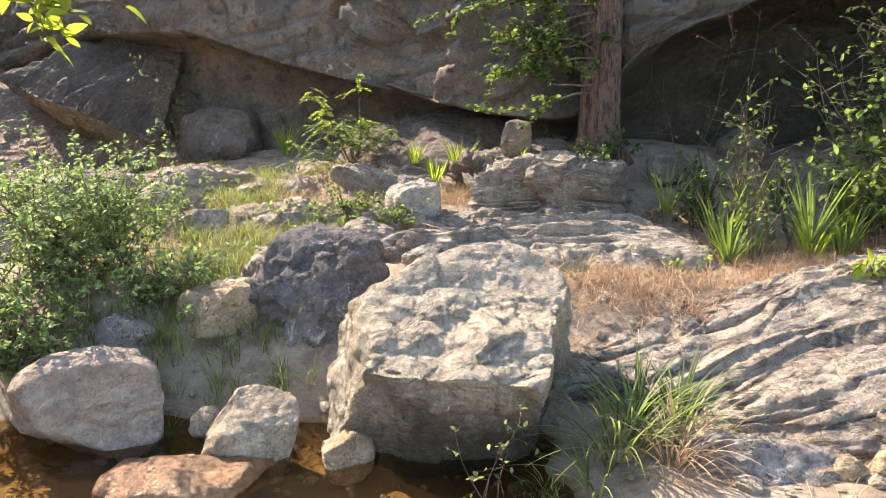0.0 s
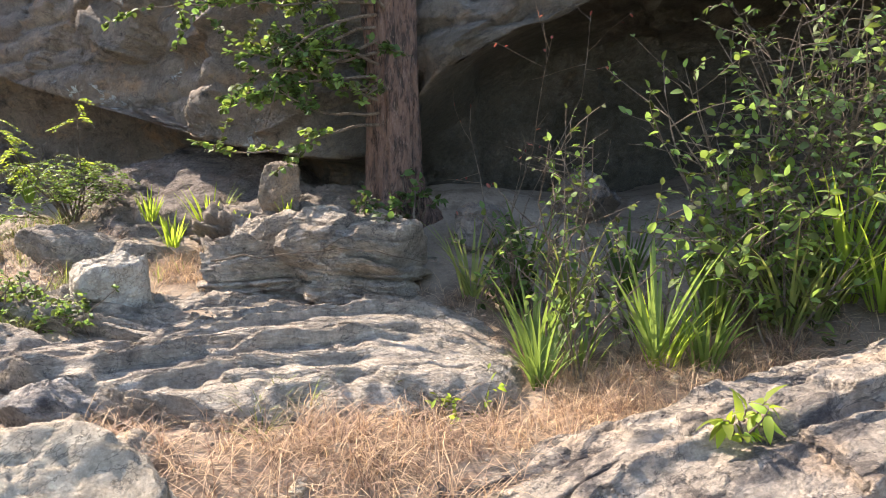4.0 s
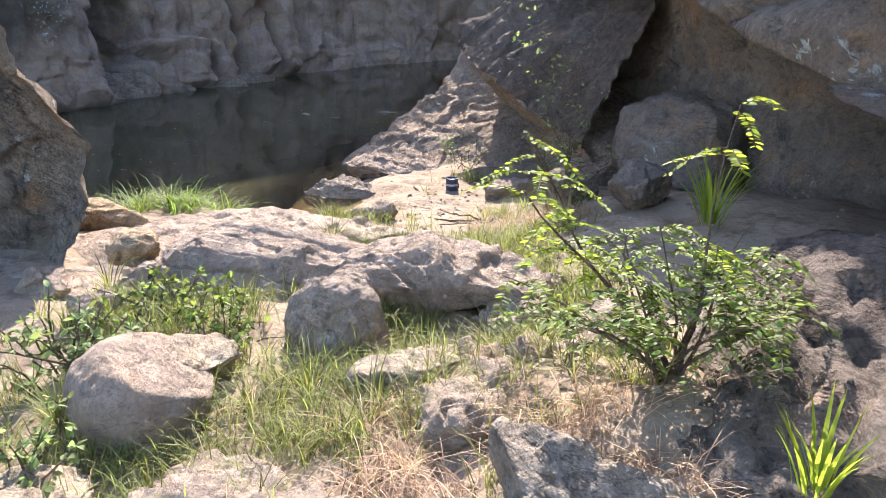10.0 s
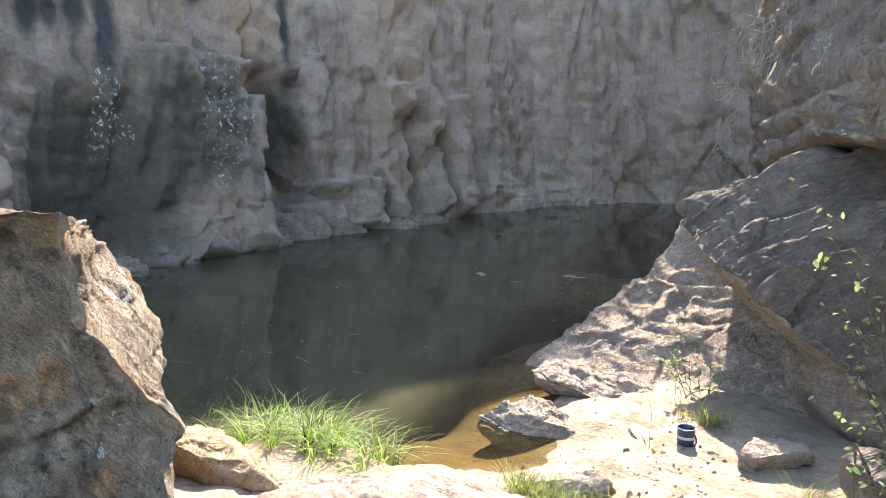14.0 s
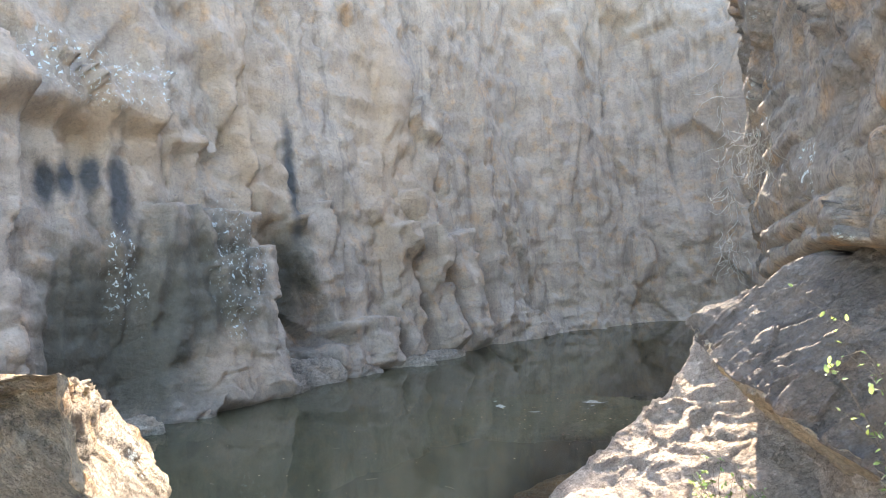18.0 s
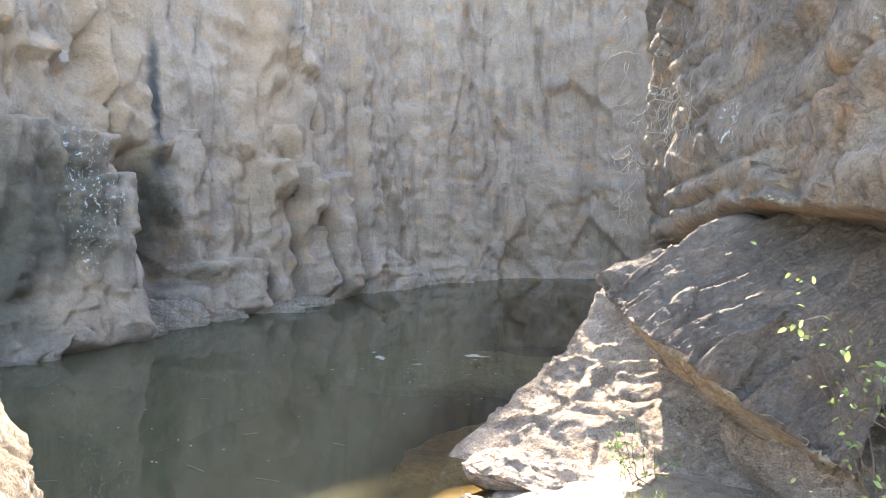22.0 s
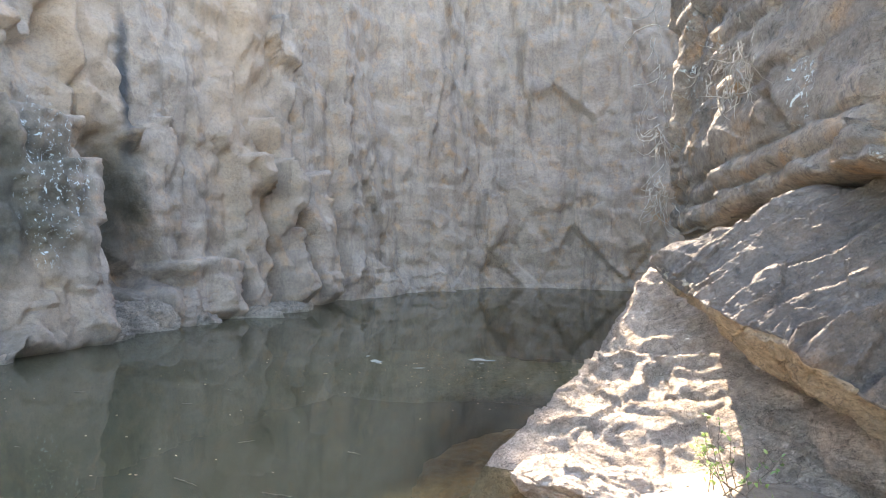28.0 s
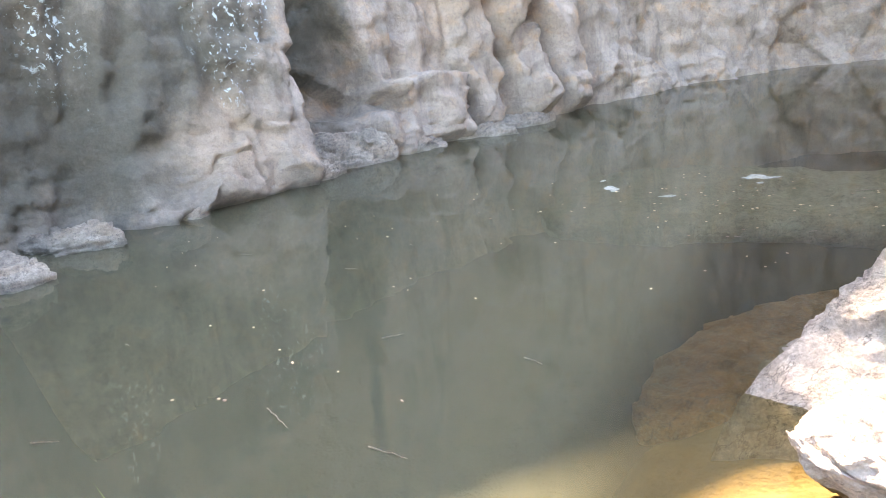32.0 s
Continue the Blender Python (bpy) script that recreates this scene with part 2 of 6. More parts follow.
PALE = rock_material("pale_sandstone", (0.535, 0.45, 0.335), (0.425, 0.35, 0.26), (0.17, 0.145, 0.12), 0.42, ochre=0.2)
GREY = rock_material("grey_gneiss", (0.42, 0.39, 0.34), (0.30, 0.27, 0.24), (0.085, 0.078, 0.075), 0.6, lichen=0.35, ochre=0.1)
BANDED = rock_material("banded_gneiss", (0.46, 0.395, 0.315), (0.34, 0.29, 0.235), (0.09, 0.08, 0.075), 0.58, layers=0.8, tilt=(-6, 15, 0), ochre=0.3)
LEDGE = rock_material("ledge_rock", (0.47, 0.405, 0.32), (0.37, 0.315, 0.25), (0.13, 0.11, 0.095), 0.45, layers=0.4, tilt=(4, -3, 0), ochre=0.2)
PINK = rock_material("pink_granite", (0.49, 0.40, 0.315), (0.395, 0.315, 0.245), (0.22, 0.175, 0.14), 0.25, ochre=0.2, grainy=0.75)
DARKROCK = rock_material("dark_weathered_rock", (0.225, 0.185, 0.15), (0.16, 0.132, 0.11), (0.085, 0.077, 0.068), 0.35, lichen=0.12, layers=0.2, tilt=(26, 53, 0), ochre=0.15, grainy=0.7)
# shade in the recess under the lip, painted into the rock as dark patches
OVERHANG = rock_material("overhang_rock", (0.32, 0.265, 0.21), (0.22, 0.185, 0.15), (0.085, 0.078, 0.073), 0.5, lichen=0.12, ochre=0.5, relief=0.9, grainy=0.7, stains_and_shade=[((3.6, 7.4, 1.5), (2.6, 1.6, 1.3)), ((6.5, 5.9, 1.6), (2.5, 1.8, 1.6)), ((1.9, 7.4, 1.6), (0.9, 0.9, 0.7))])
# the last two dark patches of the first list lie over the wall's hollows
CLIFF = rock_material("stained_cliff", (0.36, 0.292, 0.228), (0.285, 0.229, 0.18), (0.155, 0.135, 0.115), 0.3, ochre=0.4, streaks=0.35, relief=0.5, grainy=0.45,
                      stains_and_shade=[((-13.6, 8.4, 1.6), (0.9, 0.9, 1.9)), ((-14.2, 9.2, 2.2), (0.8, 0.8, 1.3)), ((-13.0, 7.2, 1.6), (1.0, 0.9, 1.4)), ((-15.4, 10.6, 2.1), (0.7, 0.7, 1.4))],
                      warms=[((-13.3, 7.6, 4.4), (1.2, 1.4, 0.7)), ((-14.2, 9.1, 0.9), (0.9, 0.8, 0.7)), ((-15.2, 10.2, 5.0), (0.9, 0.7, 2.0)), ((-16.8, 13.4, 5.0), (1.2, 0.9, 2.5))],
                      lichens=[((-14.35, 9.45, 2.5), (0.9, 0.55, 1.15)), ((-13.1, 7.4, 5.4), (1.2, 1.6, 0.5)), ((-13.0, 7.7, 2.2), (0.4, 0.35, 1.0))],
                      blacks=[((-12.8, 6.72, 3.75), (0.5, 0.13, 0.30)), ((-12.95, 6.98, 3.8), (0.5, 0.11, 0.28)), ((-13.1, 7.3, 3.9), (0.5, 0.15, 0.34)), ((-13.25, 7.68, 3.7), (0.5, 0.18, 0.6)), ((-15.5, 10.95, 4.2), (0.6, 0.14, 1.1))])
WETROCK = rock_material("wet_orange_rock", (0.42, 0.22, 0.10), (0.30, 0.15, 0.07), (0.08, 0.05, 0.03), 0.35, wet=1.0, ochre=0.7)
TAN = rock_material("tan_rock", (0.56, 0.45, 0.30), (0.46, 0.35, 0.22), (0.2, 0.16, 0.11), 0.15, ochre=0.5)


def soil_material():
    m, nodes, links, shader = material("sandy_soil")
    co = nodes.new("ShaderNodeTexCoord").outputs["Object"]
    broad, patch = tex(nodes, links, co, 0.9, 5), tex(nodes, links, co, 4.5, 8, 0.7)
    grain, peb = tex(nodes, links, co, 90, 4, 0.7), tex(nodes, links, co, 30, 3, kind="ShaderNodeTexVoronoi")
    col = mix(nodes, links, ramp(nodes, links, broad, 0.35, 0.65), (0.25, 0.195, 0.14), (0.33, 0.265, 0.195))
    col = mix(nodes, links, ramp(nodes, links, patch, 0.46, 0.66), col, (0.17, 0.125, 0.088))
    col = mix(nodes, links, 0.6, col, mix(nodes, links, grain, (0.2, 0.2, 0.2), (0.8, 0.8, 0.8)), "OVERLAY")
    # sodden ochre in brook and shallows; deep water's darkness painted black on pool bed
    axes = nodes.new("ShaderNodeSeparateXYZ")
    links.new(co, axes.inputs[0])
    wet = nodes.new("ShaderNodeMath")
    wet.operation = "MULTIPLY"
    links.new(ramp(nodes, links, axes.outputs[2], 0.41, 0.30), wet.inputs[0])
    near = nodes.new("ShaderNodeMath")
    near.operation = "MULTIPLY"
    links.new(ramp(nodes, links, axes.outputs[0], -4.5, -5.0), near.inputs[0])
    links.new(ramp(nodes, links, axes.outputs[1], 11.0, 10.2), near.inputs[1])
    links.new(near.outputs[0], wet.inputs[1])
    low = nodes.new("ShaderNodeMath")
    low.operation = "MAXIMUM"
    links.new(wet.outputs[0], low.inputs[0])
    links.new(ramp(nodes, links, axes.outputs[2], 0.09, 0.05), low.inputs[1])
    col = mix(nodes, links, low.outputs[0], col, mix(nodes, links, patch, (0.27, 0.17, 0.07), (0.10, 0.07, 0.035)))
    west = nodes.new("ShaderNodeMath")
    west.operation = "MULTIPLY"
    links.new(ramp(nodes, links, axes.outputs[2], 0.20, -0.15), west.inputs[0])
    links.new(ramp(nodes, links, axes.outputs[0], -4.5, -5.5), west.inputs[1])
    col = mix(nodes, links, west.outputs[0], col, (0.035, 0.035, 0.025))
    links.new(col, shader.inputs["Base Color"])
    shader.inputs["Roughness"].default_value = 0.95
    shader.inputs["Specular IOR Level"].default_value = 0.15
    b = bump(nodes, links, patch, 0.8, 0.03)
    b = bump(nodes, links, peb, 0.5, 0.012, b)
    links.new(bump(nodes, links, grain, 0.6, 0.006, b), shader.inputs["Normal"])
    return m


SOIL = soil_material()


def water_material(name, tint, body, ripple=0.05, cloud=0.15, deep=(50.0, 60.0), lean=0.0):
    """Still water, clouded over its deep part; deep: from where to where along x + lean * y the cloud thins out."""
    m, nodes, links, shader = material(name)
    nodes.remove(shader)
    co = nodes.new("ShaderNodeTexCoord").outputs["Object"]
    wave = bump(nodes, links, tex(nodes, links, co, 2.2, 3, 0.5), ripple, 0.02)
    clear, gloss, murk = nodes.new("ShaderNodeBsdfTransparent"), nodes.new("ShaderNodeBsdfGlossy"), nodes.new("ShaderNodeBsdfDiffuse")
    clear.inputs[0].default_value = (*tint, 1)
    murk.inputs[0].default_value = (*body, 1)
    gloss.inputs["Roughness"].default_value = 0.02
    links.new(wave, gloss.inputs["Normal"])
    inner, outer, fres = nodes.new("ShaderNodeMixShader"), nodes.new("ShaderNodeMixShader"), nodes.new("ShaderNodeFresnel")
    fres.inputs[0].default_value = 1.33
    links.new(wave, fres.inputs["Normal"])
    axes = nodes.new("ShaderNodeSeparateXYZ")
    links.new(co, axes.inputs[0])
    thick = nodes.new("ShaderNodeMapRange")
    thick.interpolation_type = "SMOOTHSTEP"
    across = nodes.new("ShaderNodeMath")
    across.operation = "MULTIPLY_ADD"
    across.inputs[1].default_value = lean
    links.new(axes.outputs[1], across.inputs[0])
    links.new(axes.outputs[0], across.inputs[2])
    links.new(across.outputs[0], thick.inputs[0])
    for slot, value in enumerate((*deep, cloud, 0.06), 1):
        thick.inputs[slot].default_value = value
    links.new(thick.outputs[0], inner.inputs[0])
    links.new(clear.outputs[0], inner.inputs[1])
    links.new(murk.outputs[0], inner.inputs[2])
    links.new(fres.outputs[0], outer.inputs[0])
    links.new(inner.outputs[0], outer.inputs[1])
    links.new(gloss.outputs[0], outer.inputs[2])
    links.new(outer.outputs[0], nodes["Material Output"].inputs[0])
    return m


POOL = water_material("pool_water", (0.50, 0.49, 0.36), (0.10, 0.096, 0.058), 0.03, 0.5, (-0.45, 0.45), 0.9)
STREAM = water_material("stream_water", (0.75, 0.62, 0.42), (0.05, 0.035, 0.02), 0.15)


# ---- ground ----
WATER, BROOK = 0.36, 0.06


def shore(y):
    return -5.55 - 0.75 * step(y, 7.0, 8.0) * (1 - step(y, 8.0, 8.5)) + 0.32 * step(y, 8.0, 8.5) * (1 - step(y, 9.1, 9.8)) - 0.5 * step(y, 9.5, 10.2) - 0.5 * step(y, 10.6, 12.0) - 2.0 * step(y, 12.6, 17)


def ground_z(x, y):
    x, y = np.asarray(x, float), np.asarray(y, float)
    z = 0.12 + 0.10 * step(-y, 0.5, 6) * 4
    brook = step(x, -9, -3) * (1 - step(x, 0.15, 0.8)) * step(y, 1.6, 2.5) * (1 - step(y, 3.3, 4.1))
    z = z - 0.17 * brook
    z = z + 0.42 * step(y, 3.3, 4.5) + 0.10 * step(y, 5.0, 6.6)
    z = z + 0.56 * mound(x, y, 1.9, 7.4, 1.3, 0.95) + 0.55 * step(x, 2.2, 4.6) * step(y, 3.2, 5.2)
    z = z + 0.27 * mound(x, y, -0.6, 7.6, 0.9, 0.75) - 0.20 * step(-x, 2.4, 4.4) * step(y, 6.0, 8.4)
    z = z + 0.25 * mound(x, y, -1.5, 10.2, 1.6, 1.0)
    out = shore(y) - x
    dip = 0.10 * step(out, -0.6, 0.1) + 0.12 * step(out, -0.1, 0.35) + 0.12 * step(out, 0.3, 1.2) + 1.7 * step(out, 1.0, 2.3)
    z = z - dip * step(y, 6.6, 7.4)
    z = z - 0.16 * mound(x, y, -2.12, 7.72, 0.45, 0.25, 35)
    far = step(np.hypot(x + 3, y - 7), 24, 60)
    p = np.stack([x.ravel(), y.ravel(), np.zeros(x.size)], 1)
    rough = (0.035 * fbm(p, 1.3, 4, 3) + 0.012 * fbm(p, 7.0, 3, 9)).reshape(x.shape)
    return z + rough + far * 2.0


def graded(lo, hi, fine, reach):
    core = np.arange(lo, hi, fine)
    wings = [0.0]
    gap = fine
    while wings[-1] < reach:
        gap *= 1.16
        wings.append(wings[-1] + gap)
    w = np.array(wings[1:])
    return np.concatenate([lo - w[::-1], core, core[-1] + w])


gx, gy = graded(-11.0, 4.6, 0.055, 400), graded(1.2, 13.4, 0.055, 400)
GX, GY = np.meshgrid(gx, gy, indexing="ij")
verts = np.stack([GX, GY, ground_z(GX, GY)], -1).reshape(-1, 3)
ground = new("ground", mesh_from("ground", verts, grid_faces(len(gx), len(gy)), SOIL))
tagged(ground, "pale sandy soil and dust between the rocks of a gorge", "ground", kind="structure")


def sheet(name, x0, x1, y0, y1, z, mat):
    bm = bmesh.new()
    vs = [bm.verts.new((x - (x0 + x1) / 2, y - (y0 + y1) / 2, 0)) for x, y in ((x0, y0), (x1, y0), (x1, y1), (x0, y1))]
    bm.faces.new(vs)
    me = bpy.data.meshes.new(name)
    bm.to_mesh(me)
    bm.free()
    me.materials.append(mat)
    ob = new(name, me)
    ob.location = ((x0 + x1) / 2, (y0 + y1) / 2, z)
    return ob


pool = tagged(sheet("water_pool", -22, -5.0, 6.0, 28, WATER, POOL), "still dark green pool under the cliffs", "water", kind="structure")
brook = tagged(sheet("water_brook", -9, 0.8, 1.4, 3.9, BROOK, STREAM), "shallow brown brook between boulders", "water", kind="structure")
pool.visible_shadow = brook.visible_shadow = False


# ---- cliffs ----
def along(points, count):
    """Even places along a line of knots, smoothed, all columns alike."""
    k = np.array(points, float)
    d = np.r_[0, np.cumsum(np.hypot(*np.diff(k[:, :2], axis=0).T))]
    s = np.linspace(0, d[-1], count)
    out = np.stack([np.interp(s, d, c) for c in k.T], 1)
    for _ in range(max(2, count // 60)):
        out[1:-1] = (out[:-2] + 2 * out[1:-1] + out[2:]) / 4
    return out


def cliff(name, label, knots, profile, nu, nv, mat, seed, rough=0.25, strata=0.06, side=1.0, blocks=(), folds=0.0, crags=()):
    """A rock face over a line in the plan. knots: x, y, foot, lip, recess, rim; profile: rows of (recess share, lip share and rise, set back)."""
    k = along(knots, nu)
    t = np.gradient(k[:, :2], axis=0)
    t /= np.linalg.norm(t, axis=1)[:, None]
    out = np.stack([t[:, 1], -t[:, 0]], 1) * side
    rows = np.array(profile, float)
    v = np.r_[0, np.cumsum(np.maximum(rows[1:, 4], 0.01))]
    s = np.interp(np.linspace(0, v[-1], nv), v, np.arange(len(rows)))
    prof = np.stack([np.interp(s, np.arange(len(rows)), c) for c in rows.T], 1)
    for _ in range(2):
        prof[1:-1] = (prof[:-2] + 2 * prof[1:-1] + prof[2:]) / 4
    foot, lip, rec, rim = (k[:, n][:, None] for n in (2, 3, 4, 5))
    lay_back = k[:, 6][:, None] if k.shape[1] > 6 else 1.0
    off = -rec * prof[:, 0] - np.where(prof[:, 3] > 4.0, prof[:, 3], prof[:, 3] * lay_back)
    z = foot + (lip - foot) * prof[:, 1] + (rim - lip) * prof[:, 2]
    xy = k[:, None, :2] + out[:, None] * off[..., None]
    p = np.concatenate([xy, z[..., None]], 2).reshape(-1, 3)
    d = 0.6 * rough * fbm(p, 0.4, 4, seed, 0.42) + 0.75 * rough * facets(p * (1, 1, 0.6), 0.6, seed + 20) + 0.22 * rough * facets(p * (1, 1, 1.3), 2.2, seed + 21)
    split = fbm(p * (1, 1, 0.35), 0.9, 4, seed + 80)
    d = d - 0.5 * rough * np.exp(-((split / 0.05) ** 2)) * step(vnoise(p * 0.5, seed + 81), -0.2, 0.3)
    lay = vnoise(np.stack([p[:, 0] * 0.3 + p[:, 2] * 0.35, p[:, 1] * 0.3, p[:, 2] * 5 - p[:, 0] * 0.8], 1), seed + 40)
    d = d + strata * np.abs(lay) ** 0.6
    d = d + rough * 0.8 * facets(p * (1, 1, 0.3), 0.42, seed + 60)
    if folds:
        # upright ribs and clefts that wander and break off
        warp = p + 0.5 * np.stack([fbm(p, 0.5, 3, seed + 90), fbm(p, 0.5, 3, seed + 91), 0 * p[:, 2]], 1)
        d = d + folds * (ridged(warp * (1, 1, 0.22), 0.75, 3, seed + 92) - 0.4) * (0.4 + 0.8 * step(vnoise(p * 0.45, seed + 93), -0.4, 0.4))
        d = d + 0.10 * folds * facets(p * (1, 1, 0.7), 5.0, seed + 94)
    # bx, by, half width, bottom, top, depth, and how far the block leans along the wall for each metre up
    s_at = np.repeat(np.r_[0, np.cumsum(np.hypot(*np.diff(k[:, :2], axis=0).T))], nv)
    for bx, by, half, z0, z1, deep, skew in blocks:
        mid = s_at[::nv][np.argmin(np.hypot(k[:, 0] - bx, k[:, 1] - by))]
        off_ = np.abs(s_at - mid - skew * (p[:, 2] - (z0 + z1) / 2)) + 0.10 * fbm(p, 1.6, 3, seed + 95)
        zz = p[:, 2] + 0.12 * fbm(p, 1.2, 3, seed + 96)
        d = d + deep * (1 - step(off_, half - 0.06, half + 0.10)) * step(zz, z0 - 0.15, z0 + 0.15) * (1 - step(zz, z1 - (0.05 if deep > 0 else 1.3), z1 + (0.10 if deep > 0 else 0.5)))
    # x from and to, lowest z: weathered steps with flat treads
    for x0, x1, z0 in crags:
        h = p @ np.array((-0.28, 0.22, 0.93)) + 0.25 * fbm(p, 0.9, 4, seed + 97) + 0.06 * fbm(p, 4.0, 3, seed + 98)
        inside = step(p[:, 0], x0 - 0.3, x0 + 0.3) * (1 - step(p[:, 0], x1 - 0.3, x1 + 0.3)) * step(p[:, 2], z0, z0 + 0.2)
        for pitch in (4.0, 10.0):
            saw = h * pitch - np.floor(h * pitch)
            tread = np.where(saw < 0.7, 0.15 * saw / 0.7, 0.15 + 0.85 * (saw - 0.7) / 0.3)
            p[:, 2] += 0.8 * inside * (tread - saw + 0.3) / pitch * step(vnoise(p * 2.0, seed + 99), -0.6, 0.2)
    o3 = np.repeat(np.c_[out, np.full(nu, 0.25)], nv, 0)
    p = p + o3 * d[:, None]
    ob = new(name, mesh_from(name, p, grid_faces(nu, nv)[:, ::-1] if side > 0 else grid_faces(nu, nv), mat))
    return tagged(ob, label, "cliff", kind="structure")


# rows: recess share, foot-to-lip share, lip-to-rim share, set back in metres, weight of samples
OVER = [(0.9, -0.5, 0, 0, 1), (1.0, 0.05, 0, 0, 1), (1.1, 0.5, 0, 0, 1.2), (0.95, 0.85, 0, 0, 1), (0.6, 0.97, 0, 0, 1), (0.2, 0.98, 0, 0, 0.8), (0, 1, 0.01, 0, 0.5), (0, 1, 0.08, 0.02, 0.8),
        (0, 1, 0.2, 0.2, 1.2), (0, 1, 0.5, 0.8, 1.6), (0, 1, 0.8, 1.5, 1.6), (0, 1, 0.97, 2.0, 1.0), (0, 1, 1.0, 2.6, 0.8), (0, 1, 1.02, 9.0, 0.8), (0, 1, 0.0, 12.0, 0.5)]
wall_east = cliff("wall_east", "tall shaded overhanging cliff of dark weathered rock, recess shade painted in, ochre underside", [
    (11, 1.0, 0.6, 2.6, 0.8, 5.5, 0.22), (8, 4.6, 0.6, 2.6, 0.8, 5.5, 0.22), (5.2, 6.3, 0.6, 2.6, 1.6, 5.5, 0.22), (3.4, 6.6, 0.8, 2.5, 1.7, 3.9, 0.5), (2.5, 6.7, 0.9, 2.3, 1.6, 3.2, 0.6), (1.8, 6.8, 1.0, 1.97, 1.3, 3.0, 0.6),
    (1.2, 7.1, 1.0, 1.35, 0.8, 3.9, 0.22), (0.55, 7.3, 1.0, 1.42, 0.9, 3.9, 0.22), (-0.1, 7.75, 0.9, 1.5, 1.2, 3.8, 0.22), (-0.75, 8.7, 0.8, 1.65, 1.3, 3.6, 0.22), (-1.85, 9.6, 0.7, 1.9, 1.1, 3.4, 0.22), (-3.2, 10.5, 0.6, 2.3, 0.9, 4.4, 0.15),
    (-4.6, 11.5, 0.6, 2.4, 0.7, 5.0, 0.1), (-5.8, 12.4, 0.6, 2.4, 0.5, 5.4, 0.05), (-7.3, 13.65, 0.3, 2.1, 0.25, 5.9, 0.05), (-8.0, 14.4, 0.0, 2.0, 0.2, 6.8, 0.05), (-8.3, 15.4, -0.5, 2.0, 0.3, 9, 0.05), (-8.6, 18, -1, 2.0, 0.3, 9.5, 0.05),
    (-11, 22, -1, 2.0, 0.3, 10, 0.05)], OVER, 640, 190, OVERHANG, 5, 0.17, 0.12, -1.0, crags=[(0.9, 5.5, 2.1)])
STEEP = [(0, -1.0, 0, -0.5, 1), (0, 0.0, 0, -0.35, 1), (0, 0.6, 0, -0.2, 1), (0, 1, 0.0, 0.0, 1), (0, 1, 0.15, 0.15, 1.5), (0, 1, 0.35, 0.25, 1.5), (0, 1, 0.6, 0.6, 1.5), (0, 1, 0.85, 1.6, 1.2), (0, 1, 1, 3.0, 1),
         (0, 1, 1.02, 12.0, 0.6), (0, 1, 0, 15, 0.4)]
wall_west = cliff("wall_west", "tall shaded gorge wall with black water staining and white lichen", [
    (-8.5, -4, -0.5, 1.0, 0, 8), (-9.3, 2, -0.5, 1.0, 0, 9), (-10.7, 5.4, -0.5, 1.0, 0, 10), (-12.4, 7.0, -0.5, 1.0, 0, 11), (-13.8, 8.5, -0.5, 1.0, 0, 11.5), (-15.2, 10.4, -0.5, 1.0, 0, 12), (-16.0, 12.3, -0.5, 1.0, 0, 13.5),
    (-17.2, 15, -0.5, 1.0, 0, 15.95), (-18.6, 18.8, -0.5, 1.0, 0, 15.95), (-18.5, 20.6, -0.5, 1.0, 0, 15.95), (-18.4, 22.5, -0.5, 1.0, 0, 15.9), (-15.5, 25.2, -0.5, 1.0, 0, 13.5), (-10, 26, -0.5, 1.0, 0, 12)], STEEP, 760, 230, CLIFF, 11, 0.20, 0.05, 1.0,
    blocks=[(-14.1, 8.9, 1.2, 0.2, 3.40, 0.42, 0.10), (-15.35, 10.65, 0.55, 0.95, 3.3, -0.5, -0.6), (-13.0, 7.3, 0.8, 0.3, 2.7, -0.25, 0.2), (-12.8, 7.0, 1.6, 4.6, 5.4, 0.45, 0.12), (-14.9, 10.0, 0.45, 3.3, 7.5, 0.35, -0.35), (-15.9, 12.2, 0.9, 0.2, 1.3, 0.5, 0.2), (-16.5, 13.6, 0.35, 0.4, 3.2, 0.5, -0.12), (-16.9, 14.5, 0.3, 0.4, 3.9, 0.55, -0.12), (-17.3, 15.5, 0.35, 0.4, 3.0, 0.5, -0.1)], folds=0.16)


